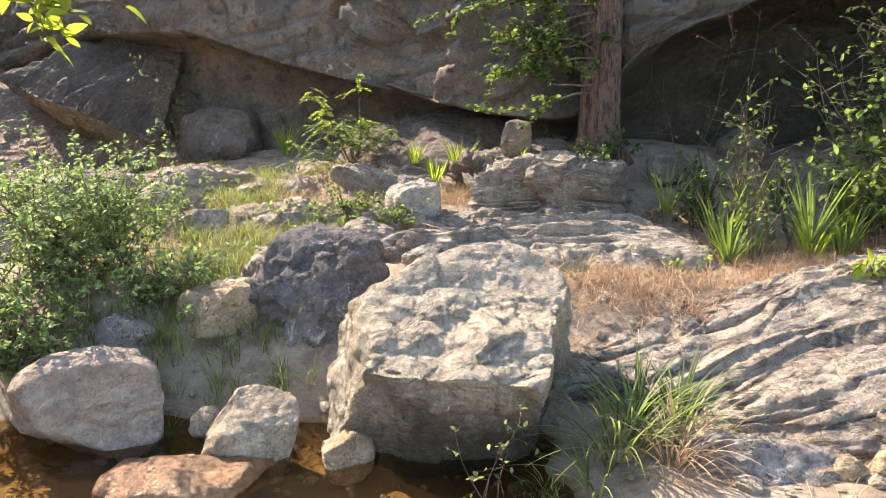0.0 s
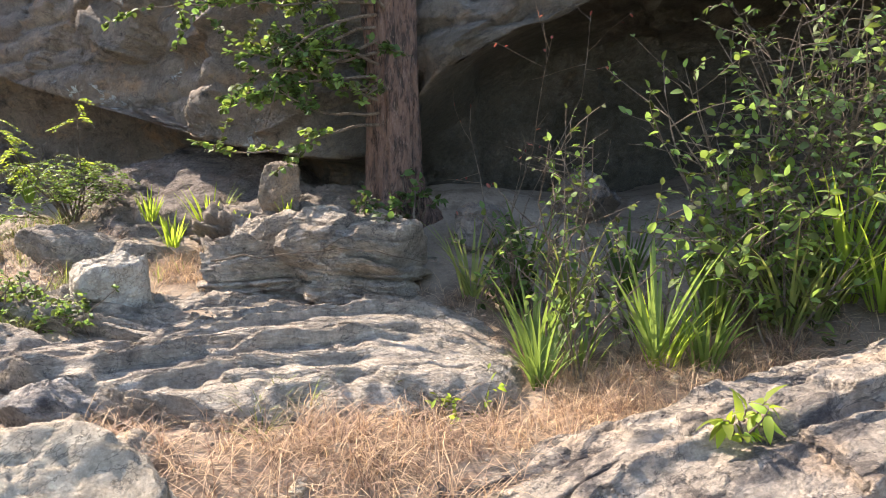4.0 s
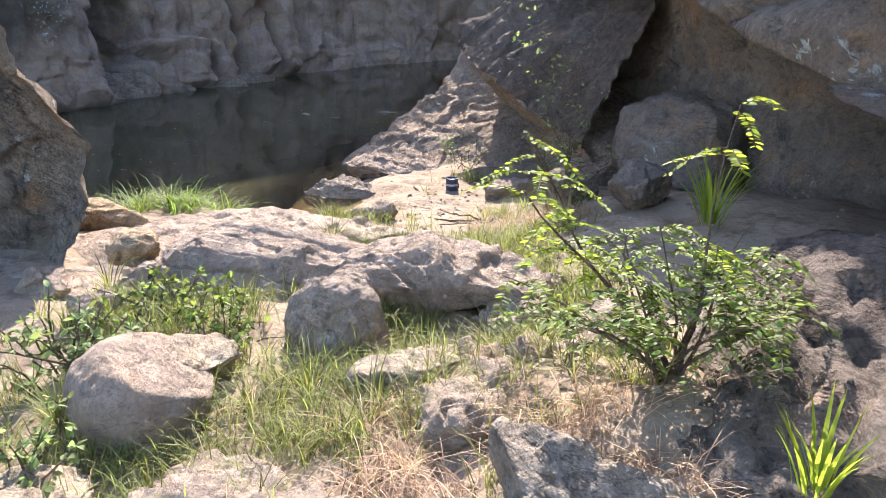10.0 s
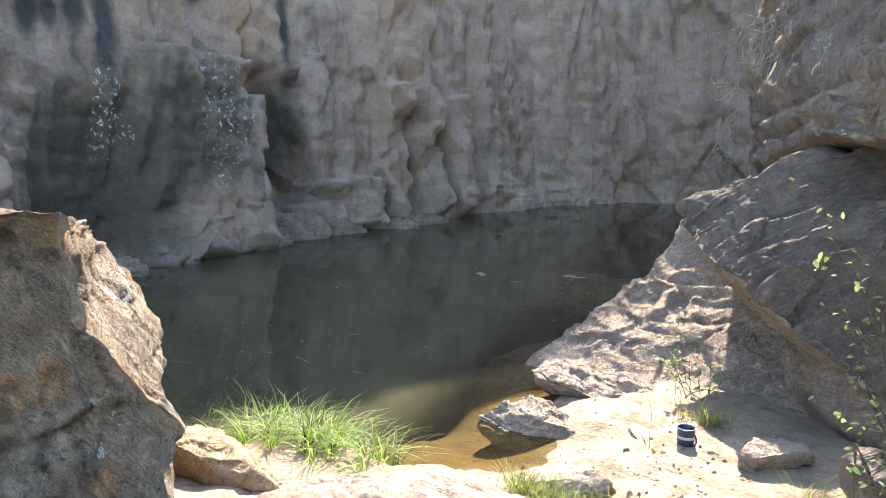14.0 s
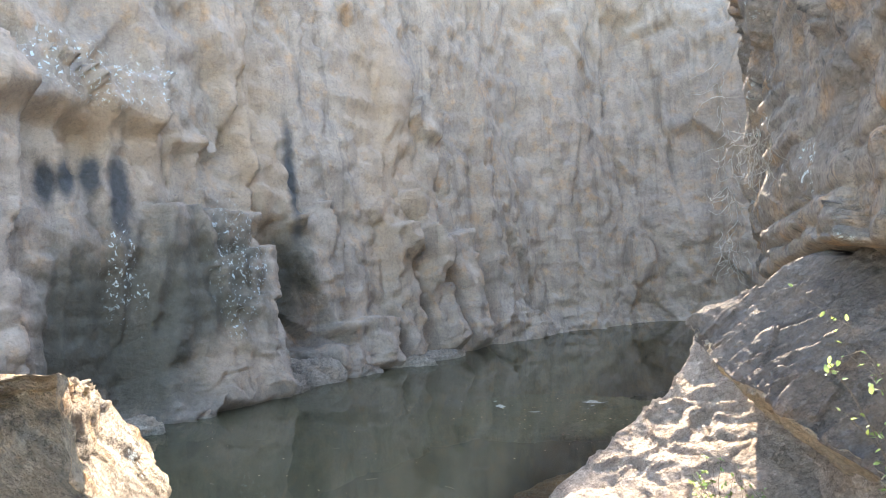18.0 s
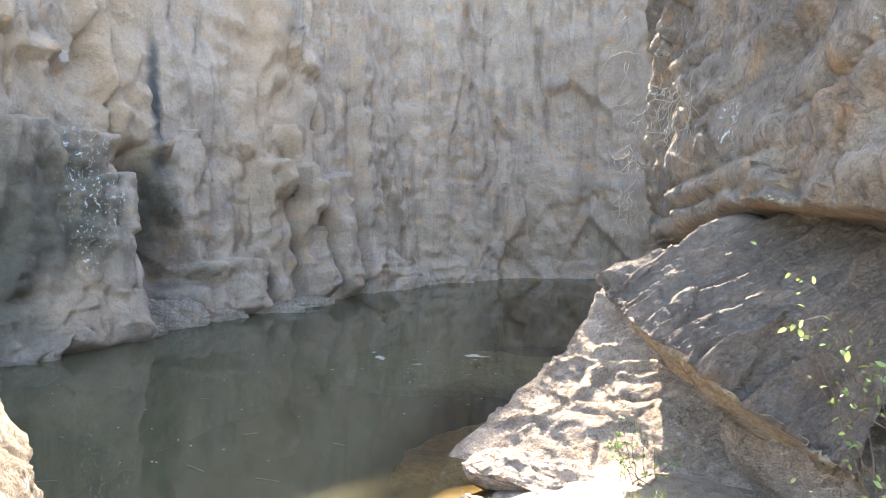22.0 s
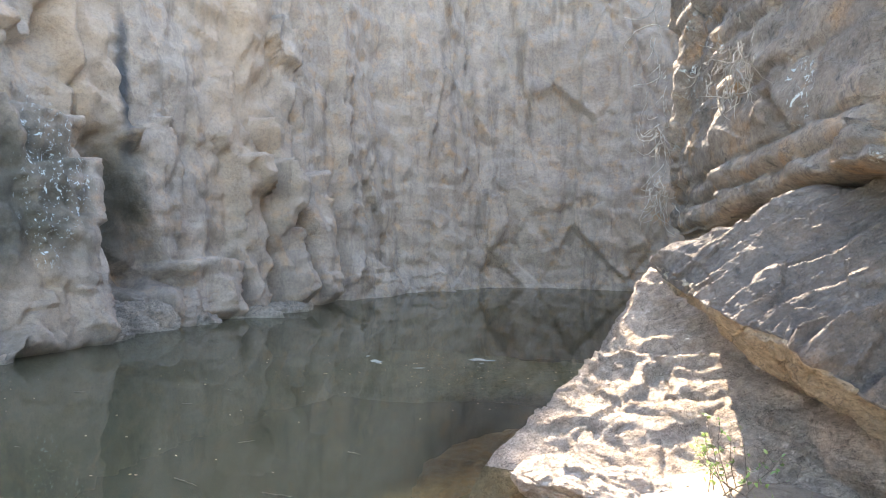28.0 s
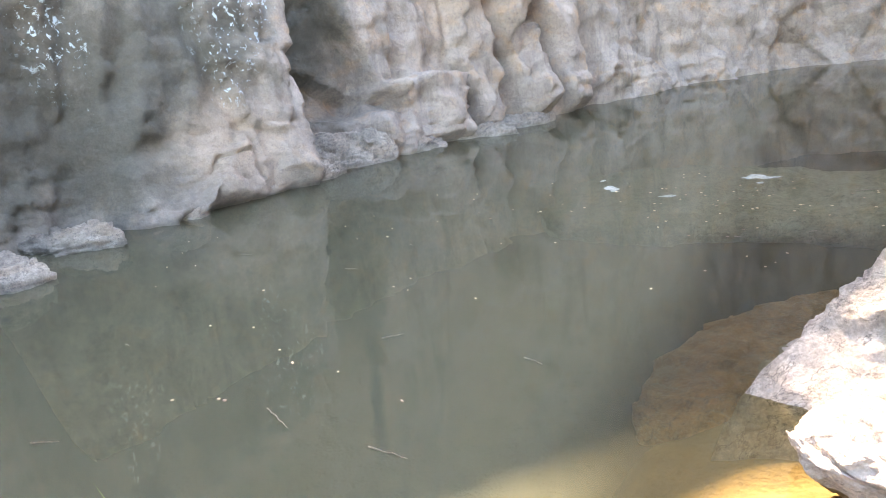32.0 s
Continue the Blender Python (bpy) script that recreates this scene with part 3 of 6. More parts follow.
# ---- rocks ----
def rock(name, label, at, size, turn=(0, 0, 0), seed=1, mat=PALE, detail=5, power=2.6, cuts=7, rough=0.10, ledges=0.0, pitch=9.0, lean=(0, 0, 1), category="rock", group="", shape=None, cracks=0.035, fine=1.0):
    """A boulder: a squarish ball with planes broken off, worn and layered; at is its middle."""
    rng = np.random.default_rng(seed)
    v, f = ball(detail)
    p = v / (np.abs(v) ** power).sum(1)[:, None] ** (1 / power)
    for _ in range(cuts):
        n = rng.normal(size=3)
        n[2] *= 0.7
        n /= np.linalg.norm(n)
        over = p @ n - rng.uniform(0.62, 0.86)
        p = p - np.outer(np.maximum(over, 0) * 0.92, n)
    s = np.array(size) / 2
    p = p * s
    if shape:
        p = shape(p)
    big = float(s.mean())
    d = rough * big * (0.8 * fbm(p / big, 0.9, 3, seed) + 0.55 * facets(p / big, 1.6, seed + 5) + 0.22 * facets(p / big, 4.5, seed + 6) + 0.16 * fbm(p / big, 7.0, 3, seed + 9))
    bedded = ledges >= 0.05
    if ledges:
        axis = np.array(lean, float) / np.linalg.norm(lean)
        along_bed = p - np.outer(p @ axis, axis)
        h = p @ axis + 0.10 * min(big, 0.7) * fbm((along_bed * 0.6 + np.outer(p @ axis, axis)) / min(big, 0.7), 1.0, 3, seed + 3)
        for scale_, amp in ((1.0, 1.0), (2.7, 0.45)):
            w = h * pitch * scale_
            saw = w - np.floor(w)
            tone = hash3(np.floor(w).astype(np.int64), 0 * saw.astype(np.int64), 0 * saw.astype(np.int64), seed + 70)
            keep = (0.15 + 1.7 * np.abs(tone)) * (0.2 + 1.3 * step(vnoise(along_bed * 1.5 + np.outer(h * 4.0, axis), seed + 7) + 0.6 * vnoise(p * 4.1, seed + 17), -0.3, 0.5))
            d = d + amp * ledges * (np.where(saw < 0.8, saw / 0.8, (1 - saw) / 0.2) - 0.5) * keep
        bed = along_bed * 0.55 + np.outer(h * pitch * 0.5, axis)
        d = d - 1.3 * ledges * np.exp(-((fbm(bed, 1.0, 4, seed + 8) / 0.045) ** 2)) * step(vnoise(p * 1.1, seed + 71), -0.35, 0.25)
    crease = fbm(p / big * (1, 1, 1.5), 1.25, 4, seed + 31)
    d = d - cracks * big * np.exp(-((crease / 0.045) ** 2)) * step(vnoise(p / big * 1.3, seed + 32), -0.2, 0.3)
    if detail >= 6 and not bedded:
        d = d + fine * 0.016 * ridged(p * (1, 1, 1.5), 2.6, 3, seed + 41) * step(vnoise(p * 1.2, seed + 42), -0.5, 0.4) + 0.010 * facets(p * (1, 1, 1.4), 9.0, seed + 43)
    p = p + (v / np.linalg.norm(v / s, axis=1)[:, None] / s * 1.0) * d[:, None]
    ob = new(name, mesh_from(name, p, f, mat))
    ob.matrix_world = pose(*at, *turn)
    return tagged(ob, label, category, group)


ALGAE = rock_material("algae_stained_sandstone", (0.535, 0.46, 0.345), (0.43, 0.365, 0.275), (0.15, 0.13, 0.105), 0.42, ochre=0.15, streaks=0.35, stains_and_shade=[((0.0, -0.62, -0.42), (0.75, 0.42, 0.42)), ((0.5, -0.2, -0.3), (0.3, 0.5, 0.4))])


def big_wedge(p):
    # a top plane that dips towards the brook over a dark undercut front
    q = p.copy()
    for n, c in (((0.06, -0.42, 0.905), 0.32), ((0.0, -0.94, -0.34), 0.40), ((0.96, -0.2, -0.15), 0.47), ((-0.85, -0.4, 0.35), 0.50), ((-0.5, 0.2, 0.84), 0.50), ((0.45, -0.75, -0.48), 0.52)):
        over = q @ np.array(n) + 0.05 * fbm(q, 2.1, 3, 210) - c
        q = q - np.outer(np.maximum(over, 0) * 0.96, n)
    return q


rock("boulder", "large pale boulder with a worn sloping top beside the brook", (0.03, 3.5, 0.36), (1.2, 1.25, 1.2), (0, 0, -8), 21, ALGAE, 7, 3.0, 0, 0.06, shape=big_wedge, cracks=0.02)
rock("boulder", "dark grey lichen-stained boulder behind the large pale one", (-0.68, 4.25, 0.42), (0.86, 0.75, 1.0), (0, 8, 20), 22, rock_material("dark_boulder", (0.27, 0.235, 0.21), (0.17, 0.15, 0.135), (0.06, 0.056, 0.056), 0.5, lichen=0.6, ochre=0.05, spot=(0.5, 0.48, 0.46)), 6, 2.8, 9, 0.10)
rock("boulder", "low rounded buff boulder standing in the brook", (-1.72, 3.47, 0.18), (0.78, 0.6, 0.56), (0, 0, 10), 23, PINK, 5, 2.5, 6, 0.08)
rock("stone", "grey-brown angular stone in the brook", (-0.9, 3.28, 0.14), (0.47, 0.38, 0.42), (0, -14, 0), 24, PALE, 5, 2.5, 8, 0.1)
rock("stone", "wet flat orange stone in the brook", (-1.1, 3.0, 0.03), (0.82, 0.45, 0.2), (0, 0, 6), 25, WETROCK, 5, 2.6, 6, 0.08)
rock("stone", "small buff stone by the brook", (-1.15, 3.42, 0.11), (0.17, 0.16, 0.17), (0, 0, 0), 26, PALE, 4)
rock("stone", "small brown stone in the shade of the boulders", (-0.77, 3.86, 0.13), (0.2, 0.18, 0.2), (0, 0, 0), 27, TAN, 4)
rock("stone", "flat tan stone against the large boulder", (-0.47, 3.17, 0.07), (0.27, 0.24, 0.24), (0, 0, 20), 28, TAN, 4)
rock("stone", "pale grey cracked stone at the foot of the slab", (1.34, 2.97, 0.08), (0.68, 0.5, 0.38), (0, 0, -5), 29, GREY, 5)
rock("stone", "small buff stone in the gravel", (1.67, 2.87, 0.11), (0.17, 0.15, 0.18), (0, 0, 0), 30, TAN, 4)
rock("stone", "upright tan stone at the foot of the slab", (1.87, 2.92, 0.11), (0.19, 0.18, 0.24), (0, 10, 0), 31, TAN, 4)
rock("stone", "broad smooth tan stone at the foot of the slab", (2.22, 2.8, 0.09), (0.5, 0.36, 0.28), (0, 0, -25), 32, TAN, 5)
rock("boulder", "pale pitted boulder beside dry grass", (2.97, 2.35, 0.12), (0.64, 0.5, 0.42), (0, 0, -30), 33, GREY, 5)


def banded_slab():
    """A whaleback of bedded gneiss: it climbs from a tongue by the brook to a hump under the thicket."""
    nu, nv = 460, 320
    x, f = np.linspace(0.45, 6.6, nu), np.linspace(-0.35, 1.7, nv)
    X, F = np.meshgrid(x, f, indexing="ij")
    front = np.interp(x, [0.45, 1.0, 1.9, 2.4, 3.0, 3.5, 4.5, 6.6], [3.6, 3.3, 2.85, 2.72, 2.68, 2.5, 2.25, 1.9])[:, None]
    back = np.interp(x, [0.45, 1.4, 2.3, 3.2, 3.7, 4.4, 6.6], [4.0, 4.05, 4.1, 4.15, 3.95, 4.1, 4.4])[:, None]
    top = np.interp(x, [0.45, 0.8, 1.4, 1.9, 2.5, 3.2, 3.7, 4.3, 5.0, 6.6], [0.22, 0.40, 0.47, 0.57, 0.74, 0.92, 1.27, 1.2, 1.06, 1.0])
    for _ in range(14):
        top[1:-1] = (top[:-2] + 2 * top[1:-1] + top[2:]) / 4
    share = np.interp(F, [-0.35, 0, 0.1, 0.25, 0.5, 0.8, 1.0, 1.25, 1.7], [-0.9, 0.0, 0.33, 0.53, 0.70, 0.88, 1.0, 0.92, 0.0])
    Z = 0.1 + (top[:, None] - 0.1) * share - 0.3 * step(F, 1.2, 1.7)
    q = np.stack([X, front + (back - front) * F, Z], -1)
    nrm = np.cross(np.gradient(q, axis=0), np.gradient(q, axis=1)).reshape(-1, 3)
    nrm /= np.linalg.norm(nrm, axis=1)[:, None]
    p = q.reshape(-1, 3)
    run, axis = np.array((0.96, 0.12, 0.25)), np.array((-0.25, -0.10, 0.963))
    stretched = p - np.outer(p @ run, run) * 0.72
    h = p @ axis + 0.075 * fbm(stretched, 1.3, 3, 411) + 0.02 * fbm(stretched, 5.0, 3, 412)
    d = 0.0
    for pitch, amp, seed in ((4.6, 0.085, 421), (11.0, 0.045, 422), (25.0, 0.016, 423)):
        w = h * pitch
        saw = w - np.floor(w)
        cell = np.floor(w).astype(np.int64)
        tone = np.abs(hash3(cell, 0 * cell, 0 * cell, seed)) * step(vnoise(stretched * 2.4 + 3.0, seed + 5) + 0.5 * vnoise(stretched * 6.0, seed + 6), -0.45, 0.35)
        d = d + amp * (np.where(saw < 0.2, saw / 0.2, (1 - saw) / 0.8) - 0.45) * (0.15 + 1.3 * tone)
    bed = stretched * 0.8 + np.outer(h * 6.0, axis)
    hollow = np.exp(-((fbm(bed, 0.9, 4, 431) / 0.06) ** 2)) * step(vnoise(p * 1.2, 432), -0.1, 0.35)
    d = d - 0.09 * hollow + 0.05 * fbm(p, 0.9, 3, 441) + 0.018 * facets(p, 3.0, 442) + 0.008 * facets(p, 9.0, 443) + 0.004 * fbm(p, 24.0, 2, 444)
    p = p + nrm * d[:, None]
    return tagged(new("bedrock_slab", mesh_from("bedrock_slab", p, grid_faces(nu, nv), BANDED)), "long grey banded bedrock slab rising beside the path", "rock")


banded_slab()
rock("boulder", "pale oval boulder lying on the slab", (4.84, 3.98, 1.2), (0.62, 0.46, 0.38), (0, -8, 15), 43, PALE, 5)
rock("boulder", "reddish-grey boulder half hidden by shrubs", (3.88, 4.7, 1.25), (0.48, 0.42, 0.46), (0, 20, 0), 44, rock_material("red_grey_rock", (0.30, 0.22, 0.21), (0.22, 0.16, 0.15), (0.09, 0.07, 0.07), 0.3, ochre=0.1), 5)
rock("bedrock_ledge", "low pale bedrock step across the slope", (0.5, 5.35, 0.42), (2.7, 1.6, 0.56), (2, 0, 4), 45, LEDGE, 7, 4.0, 5, 0.06, 0.06, 13.0, (0.10, -0.42, 1), cracks=0.02)
rock("bedrock_ledge", "second pale bedrock step with fine layers", (0.1, 6.05, 0.46), (2.4, 0.9, 0.4), (2, 2, -4), 46, LEDGE, 7, 4.0, 5, 0.06, 0.055, 13.0, (-0.08, -0.36, 1), cracks=0.02)
rock("layered_rock", "blocky layered rock before the tree with a stained flank", (1.16, 6.42, 0.76), (1.15, 0.9, 0.64), (0, 4, 8), 47, LEDGE, 7, 3.6, 8, 0.16, 0.075, 11.0, (0.1, 0.1, 1))
rock("layered_rock", "rounded ochre-topped rock joined to the layered block", (0.66, 6.55, 0.74), (1.0, 0.85, 0.54), (0, -8, -8), 48, LEDGE, 7, 3.4, 8, 0.16, 0.06, 10.0, (0.1, 0.1, 1))
rock("bedrock_ledge", "uneven bedrock between the white boulder and the layered rock", (0.3, 6.3, 0.5), (1.1, 0.9, 0.36), (4, 0, -12), 146, LEDGE, 7, 3.2, 6, 0.10, 0.055, 12.0, (0.1, -0.3, 1))
rock("boulder", "white angular boulder resting on the step", (-0.19, 6.22, 0.73), (0.47, 0.42, 0.38), (0, -6, 25), 49, rock_material("white_stone", (0.60, 0.55, 0.455), (0.51, 0.455, 0.37), (0.25, 0.22, 0.18), 0.25, ochre=0.15), 6, 3.4, 9, 0.09, fine=0.6)
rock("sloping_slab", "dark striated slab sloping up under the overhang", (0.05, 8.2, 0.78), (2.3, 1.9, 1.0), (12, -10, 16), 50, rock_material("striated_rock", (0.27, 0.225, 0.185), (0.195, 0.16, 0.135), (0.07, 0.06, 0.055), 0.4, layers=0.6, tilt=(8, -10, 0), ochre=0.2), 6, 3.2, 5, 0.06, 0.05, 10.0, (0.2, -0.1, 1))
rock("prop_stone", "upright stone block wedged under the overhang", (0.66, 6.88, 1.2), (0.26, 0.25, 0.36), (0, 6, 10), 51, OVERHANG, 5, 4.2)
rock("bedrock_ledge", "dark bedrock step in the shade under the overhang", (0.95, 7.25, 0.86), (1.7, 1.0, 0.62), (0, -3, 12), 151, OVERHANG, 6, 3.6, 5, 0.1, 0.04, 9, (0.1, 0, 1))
rock("stone", "dark knobbly stone beside the shrub", (-0.95, 7.2, 0.62), (0.34, 0.26, 0.2), (0, 0, 20), 52, PINK, 5, 3.0, 8, 0.18)
rock("bedrock_outcrop", "broad pink bedrock dome between path and pool", (-4.4, 7.55, 0.26), (2.7, 2.7, 0.80), (0, 0, 20), 53, PINK, 7, 2.3, 4, 0.022, 0.022, 5, (0.25, 0.4, 1), cracks=0.012, fine=0.4)
rock("bedrock_outcrop", "pink-grey bedrock ridge with a steep side", (-3.45, 7.35, 0.48), (1.8, 0.95, 0.80), (0, -4, 32), 54, PINK, 7, 3.0, 6, 0.032, 0.022, 5, (0.15, 0.45, 1), cracks=0.02, fine=0.5)
rock("bedrock_outcrop", "low pink bedrock swelling at the foot of the leaning boulder", (-4.35, 6.45, 0.30), (1.9, 1.7, 0.62), (0, 0, -15), 154, PINK, 7, 2.6, 5, 0.03, 0.025, 6, (0.3, 0.2, 1), fine=0.4)
rock("bedrock_plate", "overhanging pink bedrock plate with a dark hollow below", (-2.52, 8.12, 0.70), (1.12, 0.78, 0.24), (3, 4, 25), 55, PINK, 6, 4.5, 6, 0.10, 0.03, 9, (0.1, 0.1, 1))
rock("rubble", "broken pink bedrock below the feathery shrub", (-1.15, 7.5, 0.60), (1.2, 0.8, 0.34), (0, 3, 30), 155, PINK, 6, 3.4, 7, 0.2, 0.05, 8, (0.2, 0.1, 1))
rock("rubble", "stepped striated bedrock at the foot of the sloping slab", (-0.35, 7.8, 0.66), (1.2, 0.8, 0.46), (0, -6, 15), 156, LEDGE, 6, 3.6, 7, 0.15, 0.07, 9, (0.2, -0.1, 1))
rock("egg_stone", "upright egg-shaped grey stone in the grass", (-2.36, 7.33, 0.62), (0.48, 0.44, 0.66), (0, 6, 0), 56, PINK, 6, 2.3, 3, 0.06, fine=0.35)
rock("boulder", "smooth round buff boulder among weeds", (-2.28, 6.42, 0.68), (0.54, 0.5, 0.48), (0, 0, 0), 57, PINK, 5, 2.5, 4, 0.05)
rock("rubble", "crumbly pink bedrock patch in the path", (-1.42, 6.25, 0.55), (1.1, 0.7, 0.42), (0, 0, 35), 58, PINK, 6, 2.8, 6, 0.14)
rock("rubble", "low pink bedrock hump in the path", (-0.85, 6.55, 0.58), (0.7, 0.4, 0.26), (0, 0, 25), 59, PINK, 5, 2.8, 6, 0.14)
rock("flat_stone", "flat pale stone slab lying in the sand", (-3.95, 8.6, 0.50), (0.74, 0.5, 0.26), (0, 0, 5), 60, PALE, 5, 3.5)
rock("flat_stone", "thin layered shelf stone at the water's edge", (-5.65, 9.62, 0.33), (0.8, 0.55, 0.26), (0, 4, 30), 61, LEDGE, 6, 3.2, 6, 0.08, 0.02, 20, (0.1, 0, 1))
rock("flat_stone", "layered shelf stone at the foot of the snout", (-5.95, 10.35, 0.42), (1.0, 0.6, 0.26), (0, 6, 40), 62, PINK, 6, 3.2, 6, 0.08, 0.02, 18, (0.1, 0, 1))
rock("log_shaped_stone", "smooth ochre log-shaped stone by the pool grass", (-5.6, 7.4, 0.46), (0.95, 0.38, 0.34), (0, 0, 30), 63, TAN, 6, 4.5, 4, 0.06)


def leaning(p):
    # a prow: an upright upper block that steps out to a blunt tip, undercut below
    q = p.copy()
    for n, c in (((0.72, -0.68, -0.12), 0.24), ((-0.12, 0.1, 0.985), 0.80), ((0.2, -0.55, -0.8), 0.55)):
        over = q @ np.array(n) + 0.05 * fbm(q, 1.7, 3, 640) - c
        q = q - np.outer(np.maximum(over, 0) * 0.97, n)
    reach = np.interp(q[:, 2] + 0.06 * fbm(q, 2.2, 3, 641), [-1.4, -0.62, -0.17, 0.15, 0.42, 0.6, 1.1], [0.25, 0.48, 0.74, 0.78, 0.60, 0.46, 0.40]) + 0.08 * (1.05 - q[:, 0]) + 0.05 * fbm(q, 2.6, 3, 642)
    q[:, 1] = np.where(q[:, 1] > reach, reach + 0.04 * (q[:, 1] - reach), q[:, 1])
    return q


LICHENED = rock_material("lichen_boulder", (0.39, 0.325, 0.25), (0.255, 0.207, 0.155), (0.095, 0.085, 0.072), 0.62, lichen=0.45, layers=0.3, tilt=(20, -30, 0), ochre=0.7, relief=1.3)
rock("leaning_boulder", "tall overhanging boulder with pale lichen top and ochre flank", (-5.5, 6.16, 1.14), (3.0, 2.6, 3.0), (0, 0, 0), 64, LICHENED, 7, 2.8, 0, 0.035, 0.02, 3.5, (0.7, -0.3, -0.6), shape=leaning, cracks=0.02)


SHORE_PINK = rock_material("shore_pink_rock", (0.54, 0.425, 0.325), (0.44, 0.345, 0.26), (0.17, 0.125, 0.095), 0.3, layers=0.3, tilt=(-18, 17, 0), ochre=0.25, relief=1.3)


def snout():
    """A rib of layered rock that climbs from its toe in the water to the cliff foot."""
    foot, ahead = np.array((-6.85, 10.32)), np.array((-0.07, 0.9975))
    west = np.array((-0.9975, -0.07))
    s_, n_ = np.linspace(-1.0, 4.3, 250), np.linspace(-2.3, 3.6, 250)
    S, N = np.meshgrid(s_, n_, indexing="ij")
    crest = np.interp(S, [-1.0, -0.35, 0, 0.12, 0.42, 0.95, 1.4, 1.8, 2.15, 2.6, 4.3], [-3.2, -0.1, 0.33, 0.44, 0.56, 0.78, 1.0, 1.27, 1.62, 1.78, 1.9])
    wide_w = 0.10 + 0.34 * np.maximum(S, 0) ** 0.9
    fall_w = np.maximum(N, 0) / wide_w
    z = crest - np.maximum(crest - 0.30, 0.3) * fall_w ** 1.05 - 0.18 * np.clip(-N, 0, 1.1) - 0.3 * np.maximum(-N - 1.5, 0)
    z = np.maximum(z, -3.2)
    xy = foot + S[..., None] * ahead + N[..., None] * west
    p = np.concatenate([xy, z[..., None]], 2).reshape(-1, 3)
    nrm = np.cross(np.gradient(p.reshape(250, 250, 3), axis=0), np.gradient(p.reshape(250, 250, 3), axis=1)).reshape(-1, 3)
    nrm /= np.linalg.norm(nrm, axis=1)[:, None]
    nrm *= np.sign(nrm[:, 2:3])
    # beds that lie nearly flat: broad treads and short steep risers, which die out over the smooth toe
    axis = np.array((-0.16, 0.10, 0.98))
    toe = step(p[:, 1] + 0.35 * fbm(p, 1.1, 3, 64), 10.55, 11.0)
    h = p @ axis + 0.22 * fbm(p, 1.1, 4, 65) + 0.03 * fbm(p, 4.0, 3, 63)
    rise = 0.0
    for pitch, share, seed in ((5.5, 0.85, 66), (13.0, 0.45, 61)):
        w = h * pitch
        saw = w - np.floor(w)
        cell = np.floor(w).astype(np.int64)
        tone = 0.2 + 0.8 * np.abs(hash3(cell, 0 * cell, 0 * cell, seed))
        tread = np.where(saw < 0.76, 0.22 * saw / 0.76, 0.22 + 0.78 * (saw - 0.76) / 0.24)
        rise = rise + share * (tread - saw + 0.28) / pitch * tone * step(vnoise(p * 1.9, seed + 5), -0.5, 0.3)
    p = p + np.outer(rise * toe, axis)
    d = 0.045 * fbm(p, 1.1, 3, 67) + (0.022 * facets(p, 2.2, 68) + 0.012 * facets(p, 6.0, 69)) * toe + 0.008 * fbm(p, 9.0, 3, 71)
    bed = (p - np.outer(p @ axis, axis)) * 0.6 + np.outer(h * 5.0, axis)
    d = d - 0.05 * np.exp(-((fbm(bed, 1.0, 4, 70) / 0.04) ** 2)) * toe
    p = p + nrm * d[:, None]
    ob = new("snout_rock", mesh_from("snout_rock", p, grid_faces(250, 250), SHORE_PINK))
    return tagged(ob, "sunlit pinkish layered rock snout sloping into the pool", "rock")


snout()


